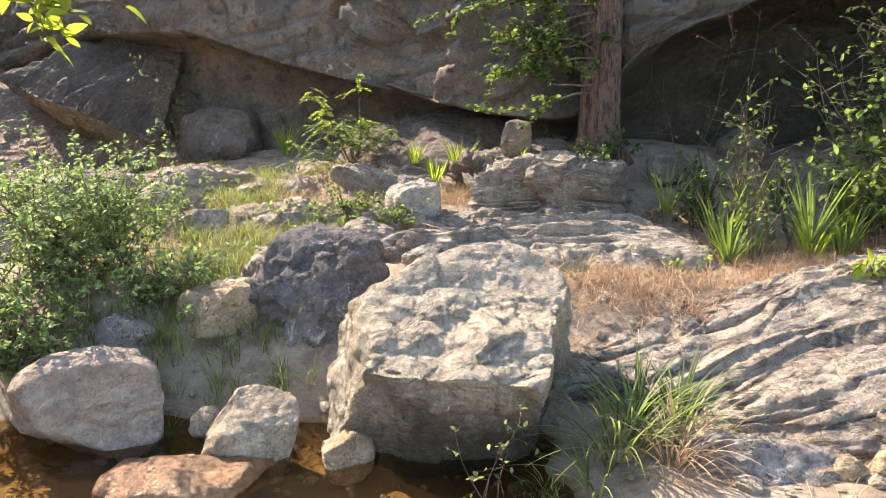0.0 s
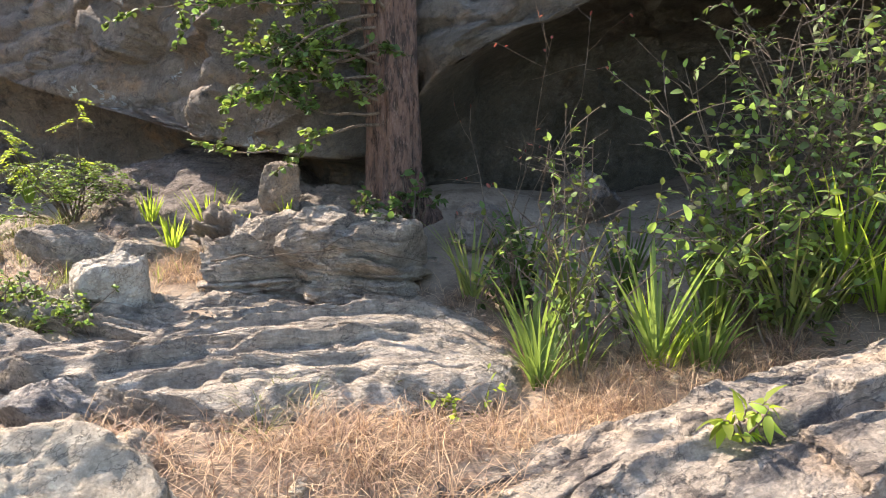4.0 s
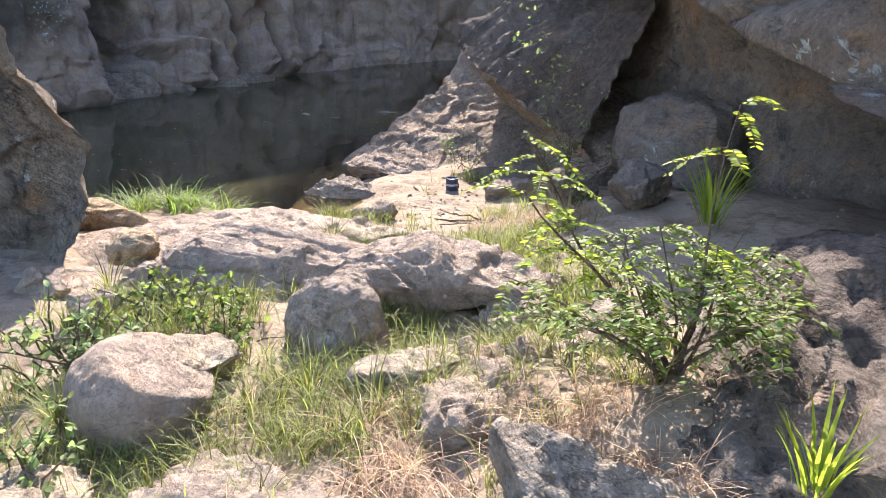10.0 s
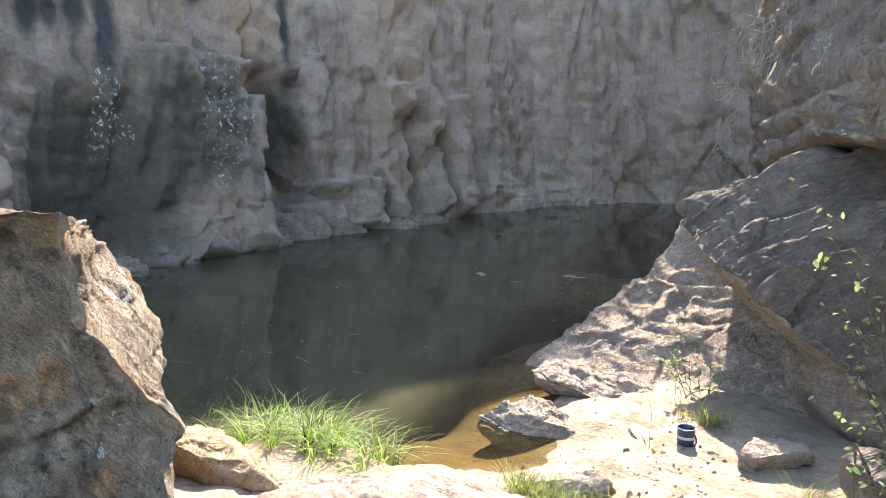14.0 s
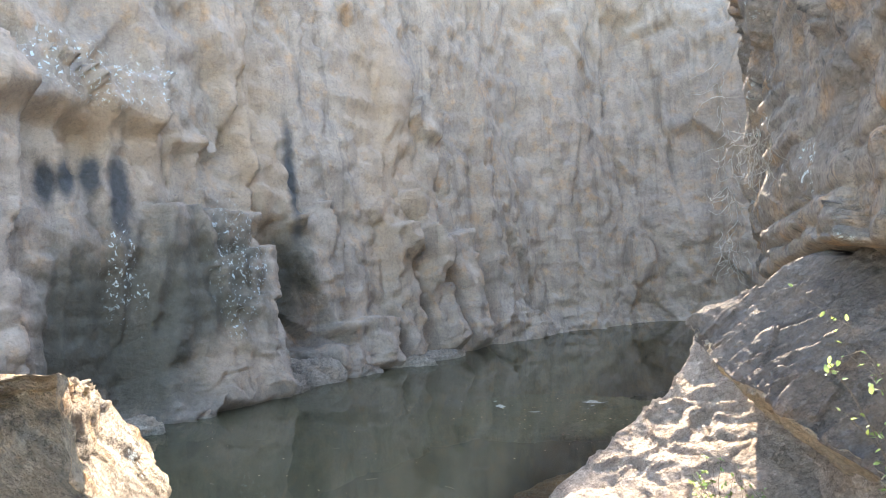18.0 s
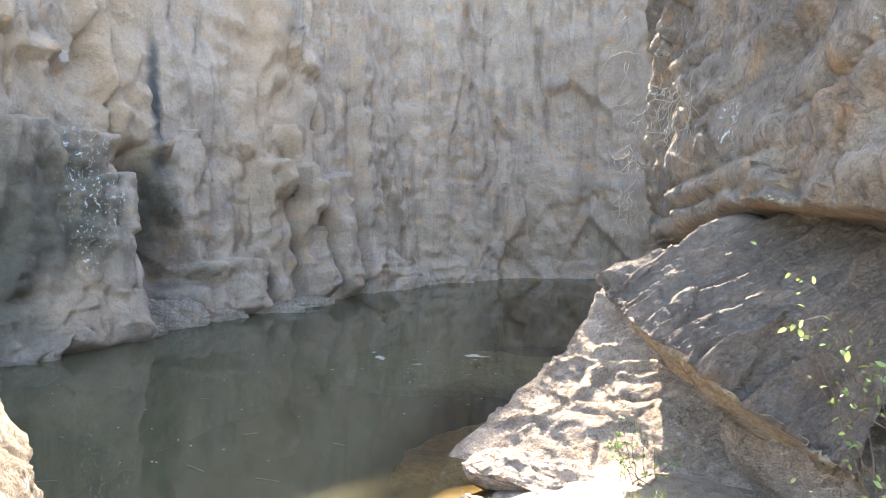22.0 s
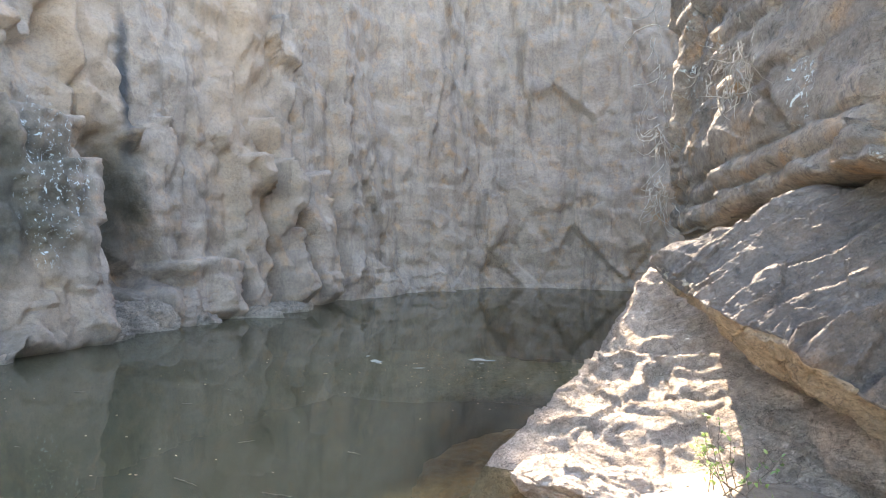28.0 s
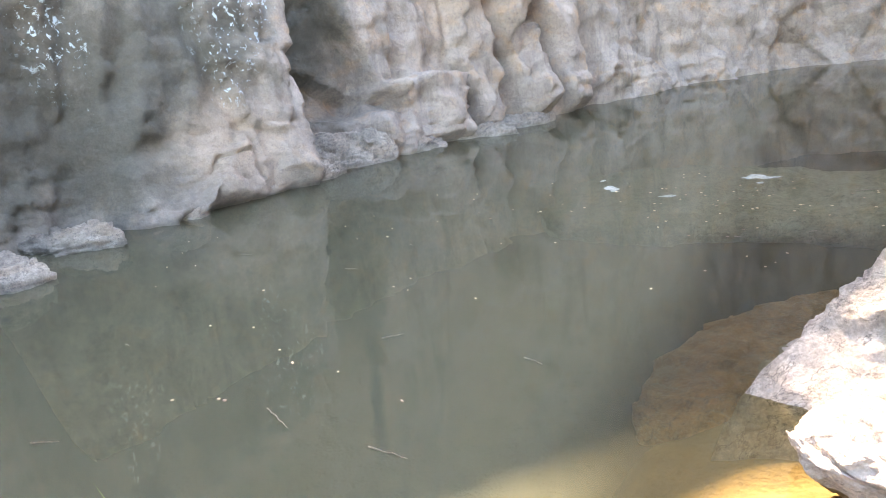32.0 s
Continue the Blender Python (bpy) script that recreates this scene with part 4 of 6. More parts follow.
def jut():
    """A wedge of bedded rock: a leaning upper face over an undercut lip that climbs to a blunt tip."""
    k = np.array((0, 0.6, 1.2, 1.55, 2.1, 2.9)) / 2.9
    lip = np.array([(-6.44, 11.67, 1.68), (-5.97, 11.35, 1.58), (-5.41, 11.08, 1.43), (-5.1, 11.02, 1.38), (-4.65, 10.98, 1.10), (-3.9, 10.85, 0.9)])
    low = np.array([(-6.37, 11.77, 1.57), (-5.88, 11.56, 1.35), (-5.4, 11.45, 1.07), (-5.1, 11.34, 1.0), (-4.7, 11.3, 0.82), (-3.9, 11.15, 0.62)])
    crest = np.array([(-6.49, 11.88, 1.87), (-6.04, 12.16, 2.08), (-5.6, 12.2, 2.21), (-5.2, 12.25, 2.33), (-4.5, 12.2, 2.42), (-3.7, 12.0, 2.5)])
    nu, nv = 330, 300
    u, v = np.linspace(0, 1, nu), np.linspace(0, 1, nv)
    lines = [low + (0.15, 1.5, -0.75), low + (0.02, 0.18, -0.06), low, lip, lip * 0.5 + crest * 0.5 + (0.0, -0.06, 0.05), crest, crest + (0.1, 0.35, 0.05), crest + (0.2, 1.8, -0.3)]
    at = np.array((0, 0.16, 0.2, 0.33, 0.58, 0.82, 0.88, 1.0))
    rows = np.stack([np.stack([np.interp(u, k, ln[:, a]) for a in range(3)], 1) for ln in lines], 1)
    q = np.stack([np.stack([np.interp(v, at, r[:, a]) for a in range(3)], 1) for r in rows])
    tip = np.exp(-((u / 0.035) ** 2))[:, None, None]
    q = q * (1 - tip) + tip * (q[:1, int(0.4 * nv):int(0.4 * nv) + 1] * 0.75 + q * 0.25)
    for _ in range(3):
        q[:, 1:-1] = (q[:, :-2] + 2 * q[:, 1:-1] + q[:, 2:]) / 4
    nrm = np.cross(np.gradient(q, axis=0), np.gradient(q, axis=1)).reshape(-1, 3)
    nrm = nrm / np.maximum(np.linalg.norm(nrm, axis=1), 1e-9)[:, None]
    p = q.reshape(-1, 3)
    if nrm.reshape(nu, nv, 3)[nu // 2, int(0.6 * nv), 2] < 0:
        nrm = -nrm
    face = step(np.tile(v, nu), 0.31, 0.36)
    axis = np.array((-0.80, 0.26, 0.54))
    h = p @ axis + 0.13 * fbm(p, 1.0, 3, 651) + 0.025 * fbm(p, 3.5, 3, 652)
    d = 0.0
    for pitch, amp, seed in ((2.9, 0.15, 661), (7.3, 0.06, 662)):
        w = h * pitch
        saw = w - np.floor(w)
        cell = np.floor(w).astype(np.int64)
        tone = np.abs(hash3(cell, 0 * cell, 0 * cell, seed)) * step(vnoise(p * 1.5, seed + 5) + 0.4 * vnoise(p * 4.0, seed + 6), -0.45, 0.2)
        d = d + amp * (np.where(saw < 0.84, (saw / 0.84) ** 1.6, (1 - saw) / 0.16) - 0.4) * (0.25 + 1.4 * tone) * face
    d = d + 0.035 * fbm(p, 1.6, 4, 667) + 0.022 * facets(p, 2.4, 668) + 0.009 * facets(p, 6.5, 669) + 0.006 * fbm(p, 22.0, 2, 670)
    d = d - 0.04 * np.exp(-((fbm(p * (1, 1, 1.4), 1.3, 4, 671) / 0.04) ** 2)) * (1 - face)
    p = p + nrm * (d[:, None] - 0.03)
    under = (np.tile(v, nu).reshape(nu, nv)[:-1, :-1] < 0.325).reshape(-1)
    me = mesh_from("jutting_block", p, grid_faces(nu, nv), DARKROCK)
    me.materials.append(OCHRE)
    me.polygons.foreach_set("material_index", under.astype(int).tolist())
    return tagged(new("jutting_block", me), "massive dark bedded block jutting over the rock snout with sunlit folds", "rock")


OCHRE = rock_material("ochre_underside", (0.42, 0.34, 0.24), (0.32, 0.255, 0.18), (0.14, 0.115, 0.09), 0.35, ochre=0.25)
jut()
rock("boulder", "dark boulder wedged under the jutting block", (-4.4, 12.0, 0.75), (2.0, 1.5, 0.9), (0, 4, -30), 69, SHORE_PINK, 6, 3.0, 5, 0.08)
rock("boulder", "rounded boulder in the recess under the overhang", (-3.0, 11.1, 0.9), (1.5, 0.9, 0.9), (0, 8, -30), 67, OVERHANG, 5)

FOOT = rock_material("foot_rock", (0.38, 0.32, 0.25), (0.29, 0.245, 0.195), (0.14, 0.125, 0.105), 0.4, layers=0.2, tilt=(0, 8, 0), ochre=0.2)
for n, (x, y, w, d, h, turn_) in enumerate([(-11.9, 6.75, 1.6, 0.8, 0.5, 47), (-12.75, 7.55, 1.3, 0.7, 0.42, 46), (-13.45, 8.3, 1.3, 0.8, 0.5, 48), (-14.1, 9.15, 1.4, 0.8, 0.62, 50), (-14.75, 10.0, 1.5, 0.9, 0.9, 52), (-15.1, 10.9, 1.5, 0.9, 0.95, 60), (-15.45, 11.9, 1.5, 0.8, 0.6, 64), (-15.9, 13.1, 1.7, 0.8, 0.45, 66), (-16.35, 14.3, 1.5, 0.8, 0.4, 66)]):
    rock("foot_rock", "pale water-worn rock at the foot of the gorge wall", (x, y, 0.32), (w, d, h), (0, 4 * (-1) ** n, turn_), 700 + n, FOOT, 6, 3.0, 6, 0.14, 0.03, 9.0, (0.1, 0.1, 1), group="rocks along the waterline")


# ---- bars of silt and rock under the pool ----
SILT = rock_material("grey_silt", (0.27, 0.265, 0.22), (0.22, 0.215, 0.175), (0.12, 0.115, 0.095), 0.3, ochre=0.1, relief=0.5)
rock("silt_bar", "flat grey silt bar just under the pool's surface", (-9.75, 13.3, 0.203), (3.8, 2.4, 0.26), (0, 0, 42), 730, SILT, 6, 4.5, 2, 0.03, category="silt", cracks=0.0, fine=0.8)
rock("submerged_shelf", "ochre rock shelf under shallow water beside the snout", (-7.65, 11.4, -0.02), (0.9, 2.4, 0.34), (0, 3, 18), 731, WETROCK, 6, 2.4, 4, 0.08)
for n, (x, y, w, d, h, m_, up) in enumerate([(-1.25, 4.15, 0.5, 0.4, 0.36, TAN, 0.0), (-1.75, 4.0, 0.4, 0.3, 0.3, GREY, 0.0), (-1.0, 4.55, 0.45, 0.35, 0.3, PALE, 0.05), (-2.35, 6.55, 0.6, 0.4, 0.2, PALE, 0.1), (-1.9, 5.9, 0.5, 0.4, 0.22, PALE, 0.05), (-0.5, 5.5, 0.5, 0.4, 0.22, LEDGE, 0.05),
        (-0.05, 4.75, 0.5, 0.35, 0.25, GREY, 0.05), (0.3, 4.35, 0.4, 0.3, 0.2, PALE, 0.0), (1.9, 2.5, 0.3, 0.25, 0.16, GREY, 0.0), (2.6, 2.25, 0.25, 0.2, 0.15, TAN, 0.0), (3.5, 2.2, 0.4, 0.3, 0.25, GREY, 0.0), (0.6, 2.3, 0.35, 0.25, 0.15, GREY, 0.0),
        (4.9, 3.9, 0.25, 0.2, 0.18, PALE, 0.45), (5.15, 3.8, 0.3, 0.22, 0.2, PALE, 0.45), (-1.35, 7.15, 0.5, 0.4, 0.2, PINK, 0.0), (-0.6, 7.0, 0.8, 0.4, 0.24, LEDGE, 0.0), (-0.3, 6.95, 0.5, 0.35, 0.2, LEDGE, 0.0), (-1.75, 7.3, 0.6, 0.35, 0.14, PALE, 0.02), (-1.3, 7.9, 0.5, 0.4, 0.2, PINK, 0.03),
        (-2.0, 8.1, 0.5, 0.35, 0.2, PINK, 0.03), (-4.6, 9.1, 0.7, 0.35, 0.14, PINK, 0.02), (-4.25, 10.35, 0.45, 0.3, 0.2, PINK, 0.05), (-3.55, 10.3, 0.5, 0.4, 0.3, OVERHANG, 0.1), (-2.6, 9.9, 0.6, 0.4, 0.35, OVERHANG, 0.1), (-4.0, 6.55, 0.4, 0.3, 0.2, PINK, 0.05), (-3.35, 6.6, 0.35, 0.25, 0.2, PINK, 0.03),
        (1.95, 6.6, 0.5, 0.35, 0.3, OVERHANG, 0.05), (2.7, 6.9, 0.6, 0.4, 0.4, OVERHANG, 0.1), (-3.9, 7.0, 0.3, 0.25, 0.2, TAN, 0.2)]):
    z_ = float(ground_z(np.array([x]), np.array([y]))[0])
    rock("stone", "weathered half-buried stone in the slope", (x, y, z_ + up), (w, d, h), (0, 7 * ((n % 5) - 2), 37 * n), 500 + n, m_, 5, 2.8, 7, 0.12, group="half-buried stones")


def rubble(name, label, spots, mat, seed):
    """Loose gravel that nobody could count."""
    rng = np.random.default_rng(seed)
    v0, f0 = ball(1)
    vs, fs, base = [], [], 0
    for x, y, reach, count, size in spots:
        c = np.stack([x + rng.normal(size=count) * reach, y + rng.normal(size=count) * reach], 1)
        z = ground_z(c[:, 0], c[:, 1])
        for (px, py), pz in zip(c, z):
            s3 = size * rng.lognormal(0, 0.5) * np.array((1, rng.uniform(0.6, 1), rng.uniform(0.4, 0.8)))
            a = rng.uniform(0, 6.28)
            p = v0 * (1 + 0.3 * rng.normal(size=(len(v0), 1)).clip(-1, 1)) * s3
            p = np.stack([p[:, 0] * math.cos(a) - p[:, 1] * math.sin(a), p[:, 0] * math.sin(a) + p[:, 1] * math.cos(a), p[:, 2]], 1) + (px, py, pz + 0.1 * size)
            vs.append(p)
            fs.append(f0 + base)
            base += len(v0)
    return tagged(new(name, mesh_from(name, np.concatenate(vs), np.concatenate(fs), mat, False)), label, "gravel", kind="stuff")


rubble("gravel", "loose gravel and stone chips on the soil", [(-1.5, 6.8, 0.9, 500, 0.014), (-3.0, 8.6, 0.9, 400, 0.012), (0.4, 4.6, 0.8, 300, 0.015), (1.5, 2.6, 0.9, 260, 0.02), (-0.8, 4.6, 0.8, 260, 0.016), (-4.4, 9.6, 0.6, 250, 0.009), (-0.3, 6.9, 0.4, 200, 0.014), (2.8, 4.6, 0.7, 150, 0.015), (-1.0, 3.4, 0.6, 150, 0.02)], PALE, 77)

# ---- plants ----
def leaf_material(name, front, back, glow=0.45, vary=0.25):
    m, nodes, links, shader = material(name)
    info, geo = nodes.new("ShaderNodeObjectInfo"), nodes.new("ShaderNodeNewGeometry")
    hue = nodes.new("ShaderNodeHueSaturation")
    hue.inputs["Color"].default_value = (*front, 1)
    n = nodes.new("ShaderNodeMapRange")
    n.inputs[3].default_value, n.inputs[4].default_value = 1 - 2 * vary, 1 + 1.4 * vary
    links.new(geo.outputs["Random Per Island"], n.inputs[0])
    links.new(n.outputs[0], hue.inputs["Value"])
    h = nodes.new("ShaderNodeMapRange")
    h.inputs[3].default_value, h.inputs[4].default_value = 0.5 - 0.06 * vary, 0.5 + 0.05 * vary
    links.new(geo.outputs["Random Per Island"], h.inputs[0])
    links.new(h.outputs[0], hue.inputs["Hue"])
    links.new(hue.outputs[0], shader.inputs["Base Color"])
    shader.inputs["Roughness"].default_value = 0.6
    shader.inputs["Specular IOR Level"].default_value = 0.25
    lit = nodes.new("ShaderNodeBsdfTranslucent")
    warm = mix(nodes, links, 1.0, hue.outputs[0], back, "MULTIPLY")
    links.new(warm, lit.inputs[0])
    both = nodes.new("ShaderNodeMixShader")
    both.inputs[0].default_value = glow
    links.new(shader.outputs[0], both.inputs[1])
    links.new(lit.outputs[0], both.inputs[2])
    links.new(both.outputs[0], nodes["Material Output"].inputs[0])
    return m


FRESH = leaf_material("fresh_leaf", (0.15, 0.21, 0.058), (2.0, 1.95, 1.3), 0.4, 0.4)
LIME = leaf_material("lime_blade", (0.23, 0.31, 0.055), (2.2, 2.1, 1.1), 0.5)
DEEP = leaf_material("deep_leaf", (0.08, 0.125, 0.04), (2.3, 2.3, 1.5), 0.42, 0.35)
GRASS = leaf_material("grass_blade", (0.20, 0.23, 0.075), (1.9, 1.8, 1.3), 0.4, 0.35)
STRAW = leaf_material("straw", (0.44, 0.31, 0.205), (1.5, 1.4, 1.3), 0.3, 0.3)
POOLGRASS = leaf_material("pool_grass_blade", (0.165, 0.235, 0.055), (1.9, 1.9, 1.2), 0.42, 0.45)
MINT = leaf_material("mint_leaf", (0.20, 0.27, 0.11), (1.9, 1.9, 1.4), 0.4)
RUST = leaf_material("rust_leaf", (0.30, 0.10, 0.07), (1.8, 1.5, 1.4), 0.4)
TWIG = rock_material("twig_bark", (0.26, 0.205, 0.15), (0.20, 0.155, 0.112), (0.10, 0.078, 0.06), 0.4, ochre=0.0)


def unit(v):
    return v / np.maximum(np.linalg.norm(v, axis=-1, keepdims=True), 1e-9)


def tubes(paths, radii, sides=5):
    """Tapered round stems along lists of points."""
    vs, fs, base = [], [], 0
    ang = np.linspace(0, 2 * np.pi, sides, endpoint=False)
    for pts, r in zip(paths, radii):
        pts = np.asarray(pts, float)
        t = unit(np.gradient(pts, axis=0))
        a = unit(np.cross(t, np.where(np.abs(t[:, 2:]) > 0.9, (1.0, 0, 0), (0, 0, 1.0))))
        b = np.cross(t, a)
        rr = np.asarray(r, float) * np.ones(len(pts))
        ring = pts[:, None] + rr[:, None, None] * (np.cos(ang)[None, :, None] * a[:, None] + np.sin(ang)[None, :, None] * b[:, None])
        vs.append(ring.reshape(-1, 3))
        n = len(pts)
        i = np.arange(n * sides).reshape(n, sides)
        j = np.roll(i, -1, 1)
        fs.append(np.stack([i[:-1], j[:-1], j[1:], i[1:]], -1).reshape(-1, 4) + base)
        base += n * sides
    return np.concatenate(vs), np.concatenate(fs)


def leaves(at, way, size, rng, ratio=0.55, fold=0.25, droop=0.3):
    """Folded pointed leaves: at, way are rows; each has its own blade, mid rib and curled tip."""
    n = len(at)
    way = unit(way)
    side = unit(np.cross(way, unit(rng.normal(size=(n, 3)) * 0.55 + (0, 0, 1.0))))
    up = np.cross(side, way)
    size = np.asarray(size, float).reshape(-1, 1) * np.ones((n, 1))
    w = size * ratio * 0.5
    def at_(u, k):
        return at + way * size * u + side * w * k + up * (w * abs(k) * fold - size * droop * u * u)
    ring = [at_(0, 0), at_(0.15, 0.62), at_(0.4, 1.0), at_(0.68, 0.82), at_(0.88, 0.4), at_(1.0, 0), at_(0.88, -0.4), at_(0.68, -0.82), at_(0.4, -1.0), at_(0.15, -0.62)]
    pts = np.stack(ring + [at_(0.3, 0), at_(0.7, 0)], 1)
    f = np.array([[0, 1, 10], [1, 2, 10], [2, 11, 10], [2, 3, 11], [3, 4, 11], [4, 5, 11], [5, 6, 11], [6, 7, 11], [7, 8, 11], [8, 10, 11], [8, 9, 10], [9, 0, 10]])
    faces = (np.arange(n)[:, None, None] * 12 + f[None]).reshape(-1, 3)
    return pts.reshape(-1, 3), faces


def blades(at, way, length, width, rng, segs=5, arch=0.6, fold=0.35):
    """Grass-like blades that rise along way and arch over."""
    n = len(at)
    way = unit(way)
    length, width = (np.asarray(v, float).reshape(-1, 1) * np.ones((n, 1)) for v in (length, width))
    flat = way * (1, 1, 0)
    flat = unit(flat + rng.normal(size=(n, 3)) * (0.05, 0.05, 0))
    side = np.stack([-flat[:, 1], flat[:, 0], np.zeros(n)], 1)
    curl = arch * (0.5 + rng.random((n, 1)))
    rows = []
    for k in range(segs + 1):
        u = k / segs
        c = at + way * length * u + (flat * 0.45 - np.array((0, 0, 0.55))) * length * curl * u * u
        w = width * 0.5 * (1 - u) ** 0.7 * (0.5 + 1.4 * min(u, 0.35))
        rows.append(np.stack([c - side * w, c - np.array((0, 0, 1.0)) * w * fold, c + side * w], 1))
    pts = np.stack(rows, 1).reshape(-1, 3)
    f = []
    for k in range(segs):
        for j in (0, 1):
            a = k * 3 + j
            f.append((a, a + 1, a + 4, a + 3))
    faces = (np.arange(n)[:, None, None] * (3 * (segs + 1)) + np.array(f)[None]).reshape(-1, 4)
    return pts, faces


def part(name, verts, faces, mat, parent, label=""):
    ob = new(name, mesh_from(name, verts, faces, mat))
    ob.parent = parent
    return tagged(ob, label)


def root(name, label, category, at, group=""):
    ob = new(name)
    ob.empty_display_size = 0.1
    ob.location = at
    return tagged(ob, label, category, group)


def stem_path(rng, base, way, length, bend=0.25, n=7):
    p, out = np.array(base, float), [np.array(base, float)]
    d = unit(np.array(way, float))
    for _ in range(n - 1):
        d = unit(d + rng.normal(size=3) * bend * 0.5)
        p = p + d * length / (n - 1)
        out.append(p.copy())
    return np.array(out)


def shrub(name, label, at, height, spread, stems, per, size, mat, seed, lean=(0, 0), twigs=4, ratio=0.55, droop=0.3, thick=0.008, low=0.25, category="shrub", group=""):
    """A shrub: bent stems with side twigs and a leaf at each node."""
    rng = np.random.default_rng(seed)
    ob = root(name, label, category, at, group)
    paths, radii, la, lw = [], [], [], []
    for _ in range(stems):
        a = rng.uniform(0, 2 * np.pi)
        out = rng.uniform(0.1, 1.0) * spread
        way = np.array((math.cos(a) * out + lean[0], math.sin(a) * out + lean[1], height))
        main = stem_path(rng, rng.normal(size=3) * (0.22, 0.22, 0) * spread, way, np.linalg.norm(way) * rng.uniform(0.7, 1.05), 0.3, 8)
        paths.append(main)
        radii.append(np.linspace(thick, thick * 0.3, 8))
        for _ in range(twigs):
            k = rng.uniform(low, 1.0) * 6.99
            i = int(k)
            b = main[i] + (main[i + 1] - main[i]) * (k - i)
            w = unit(main[i + 1] - main[i]) * 0.5 + unit(rng.normal(size=3) * (1, 1, 0.5))
            tw = stem_path(rng, b, w, rng.uniform(0.12, 0.34) * height, 0.4, 5)
            paths.append(tw)
            radii.append(np.linspace(thick * 0.45, thick * 0.2, 5))
            n = max(2, per // twigs)
            u = rng.uniform(0.15, 1.0, n) * 3.99
            i = u.astype(int)
            la.append(tw[i] + (tw[i + 1] - tw[i]) * (u - i)[:, None])
            lw.append(unit(tw[i + 1] - tw[i]) * 0.6 + rng.normal(size=(n, 3)) * (0.8, 0.8, 0.45))
        la.append(main[-1:])
        lw.append(way[None])
    v, f = tubes(paths, radii, 4)
    part("stem", v, f, TWIG, ob)
    la, lw = np.concatenate(la), np.concatenate(lw)
    v, f = leaves(la, lw, size * rng.uniform(0.55, 1.2, len(la)), rng, ratio, 0.25, droop)
    tagged(part("foliage", v, f, mat, ob), kind="stuff")
    return ob


def clump(name, label, at, count, length, width, mat, seed, flare=0.5, arch=0.5, segs=5, spread=0.05, category="plant", group="", own=True):
    """Blades rising from one root."""
    rng = np.random.default_rng(seed)
    ob = root(name, label, category, at, group)
    a = rng.uniform(0, 2 * np.pi, count)
    out = flare * np.sqrt(rng.random(count))
    way = np.stack([np.cos(a) * out, np.sin(a) * out, np.ones(count)], 1)
    base = np.stack([np.cos(a), np.sin(a), np.zeros(count)], 1) * spread * rng.random((count, 1))
    v, f = blades(base, way, length * rng.uniform(0.55, 1.05, count), width * rng.uniform(0.7, 1.1, count), rng, segs, arch)
    m = 3 * (segs + 1)
    for k in range(count if own else 0):
        part("blade", v[k * m:(k + 1) * m], f[:2 * segs], mat, ob)
    if not own:
        tagged(part("tuft", v, f, mat, ob), kind="stuff")
    return ob


def on_ground(x, y, down=0.02):
    return (x, y, float(ground_z(np.array([x]), np.array([y]))[0]) - down)


def meadow(name, label, spots, mat, seed, length=0.22, width=0.004, arch=0.8, flare=0.7):
    """Grass that nobody could count: spots are x, y, reach, tufts."""
    rng = np.random.default_rng(seed)
    at, way, ln = [], [], []
    for x, y, reach, tufts in spots:
        c = np.stack([x + rng.normal(size=tufts) * reach * 0.5, y + rng.normal(size=tufts) * reach * 0.5], 1)
        tall = rng.uniform(0.6, 1.2, tufts)
        k = rng.integers(10, 22, tufts)
        i = np.repeat(np.arange(tufts), k)
        b = c[i] + rng.normal(size=(len(i), 2)) * 0.022
        a = rng.uniform(0, 2 * np.pi, len(i))
        out = flare * rng.random(len(i))
        at.append(np.c_[b, ground_z(b[:, 0], b[:, 1]) - 0.01])
        way.append(np.stack([np.cos(a) * out, np.sin(a) * out, np.ones(len(i))], 1))
        ln.append(tall[i] * rng.uniform(0.5, 1.1, len(i)) * length)
    at, way, ln = np.concatenate(at), np.concatenate(way), np.concatenate(ln)
    v, f = blades(at, way, ln, width, rng, 3, arch, 0.2)
    return tagged(new(name, mesh_from(name, v, f, mat)), label, "grass", kind="stuff")


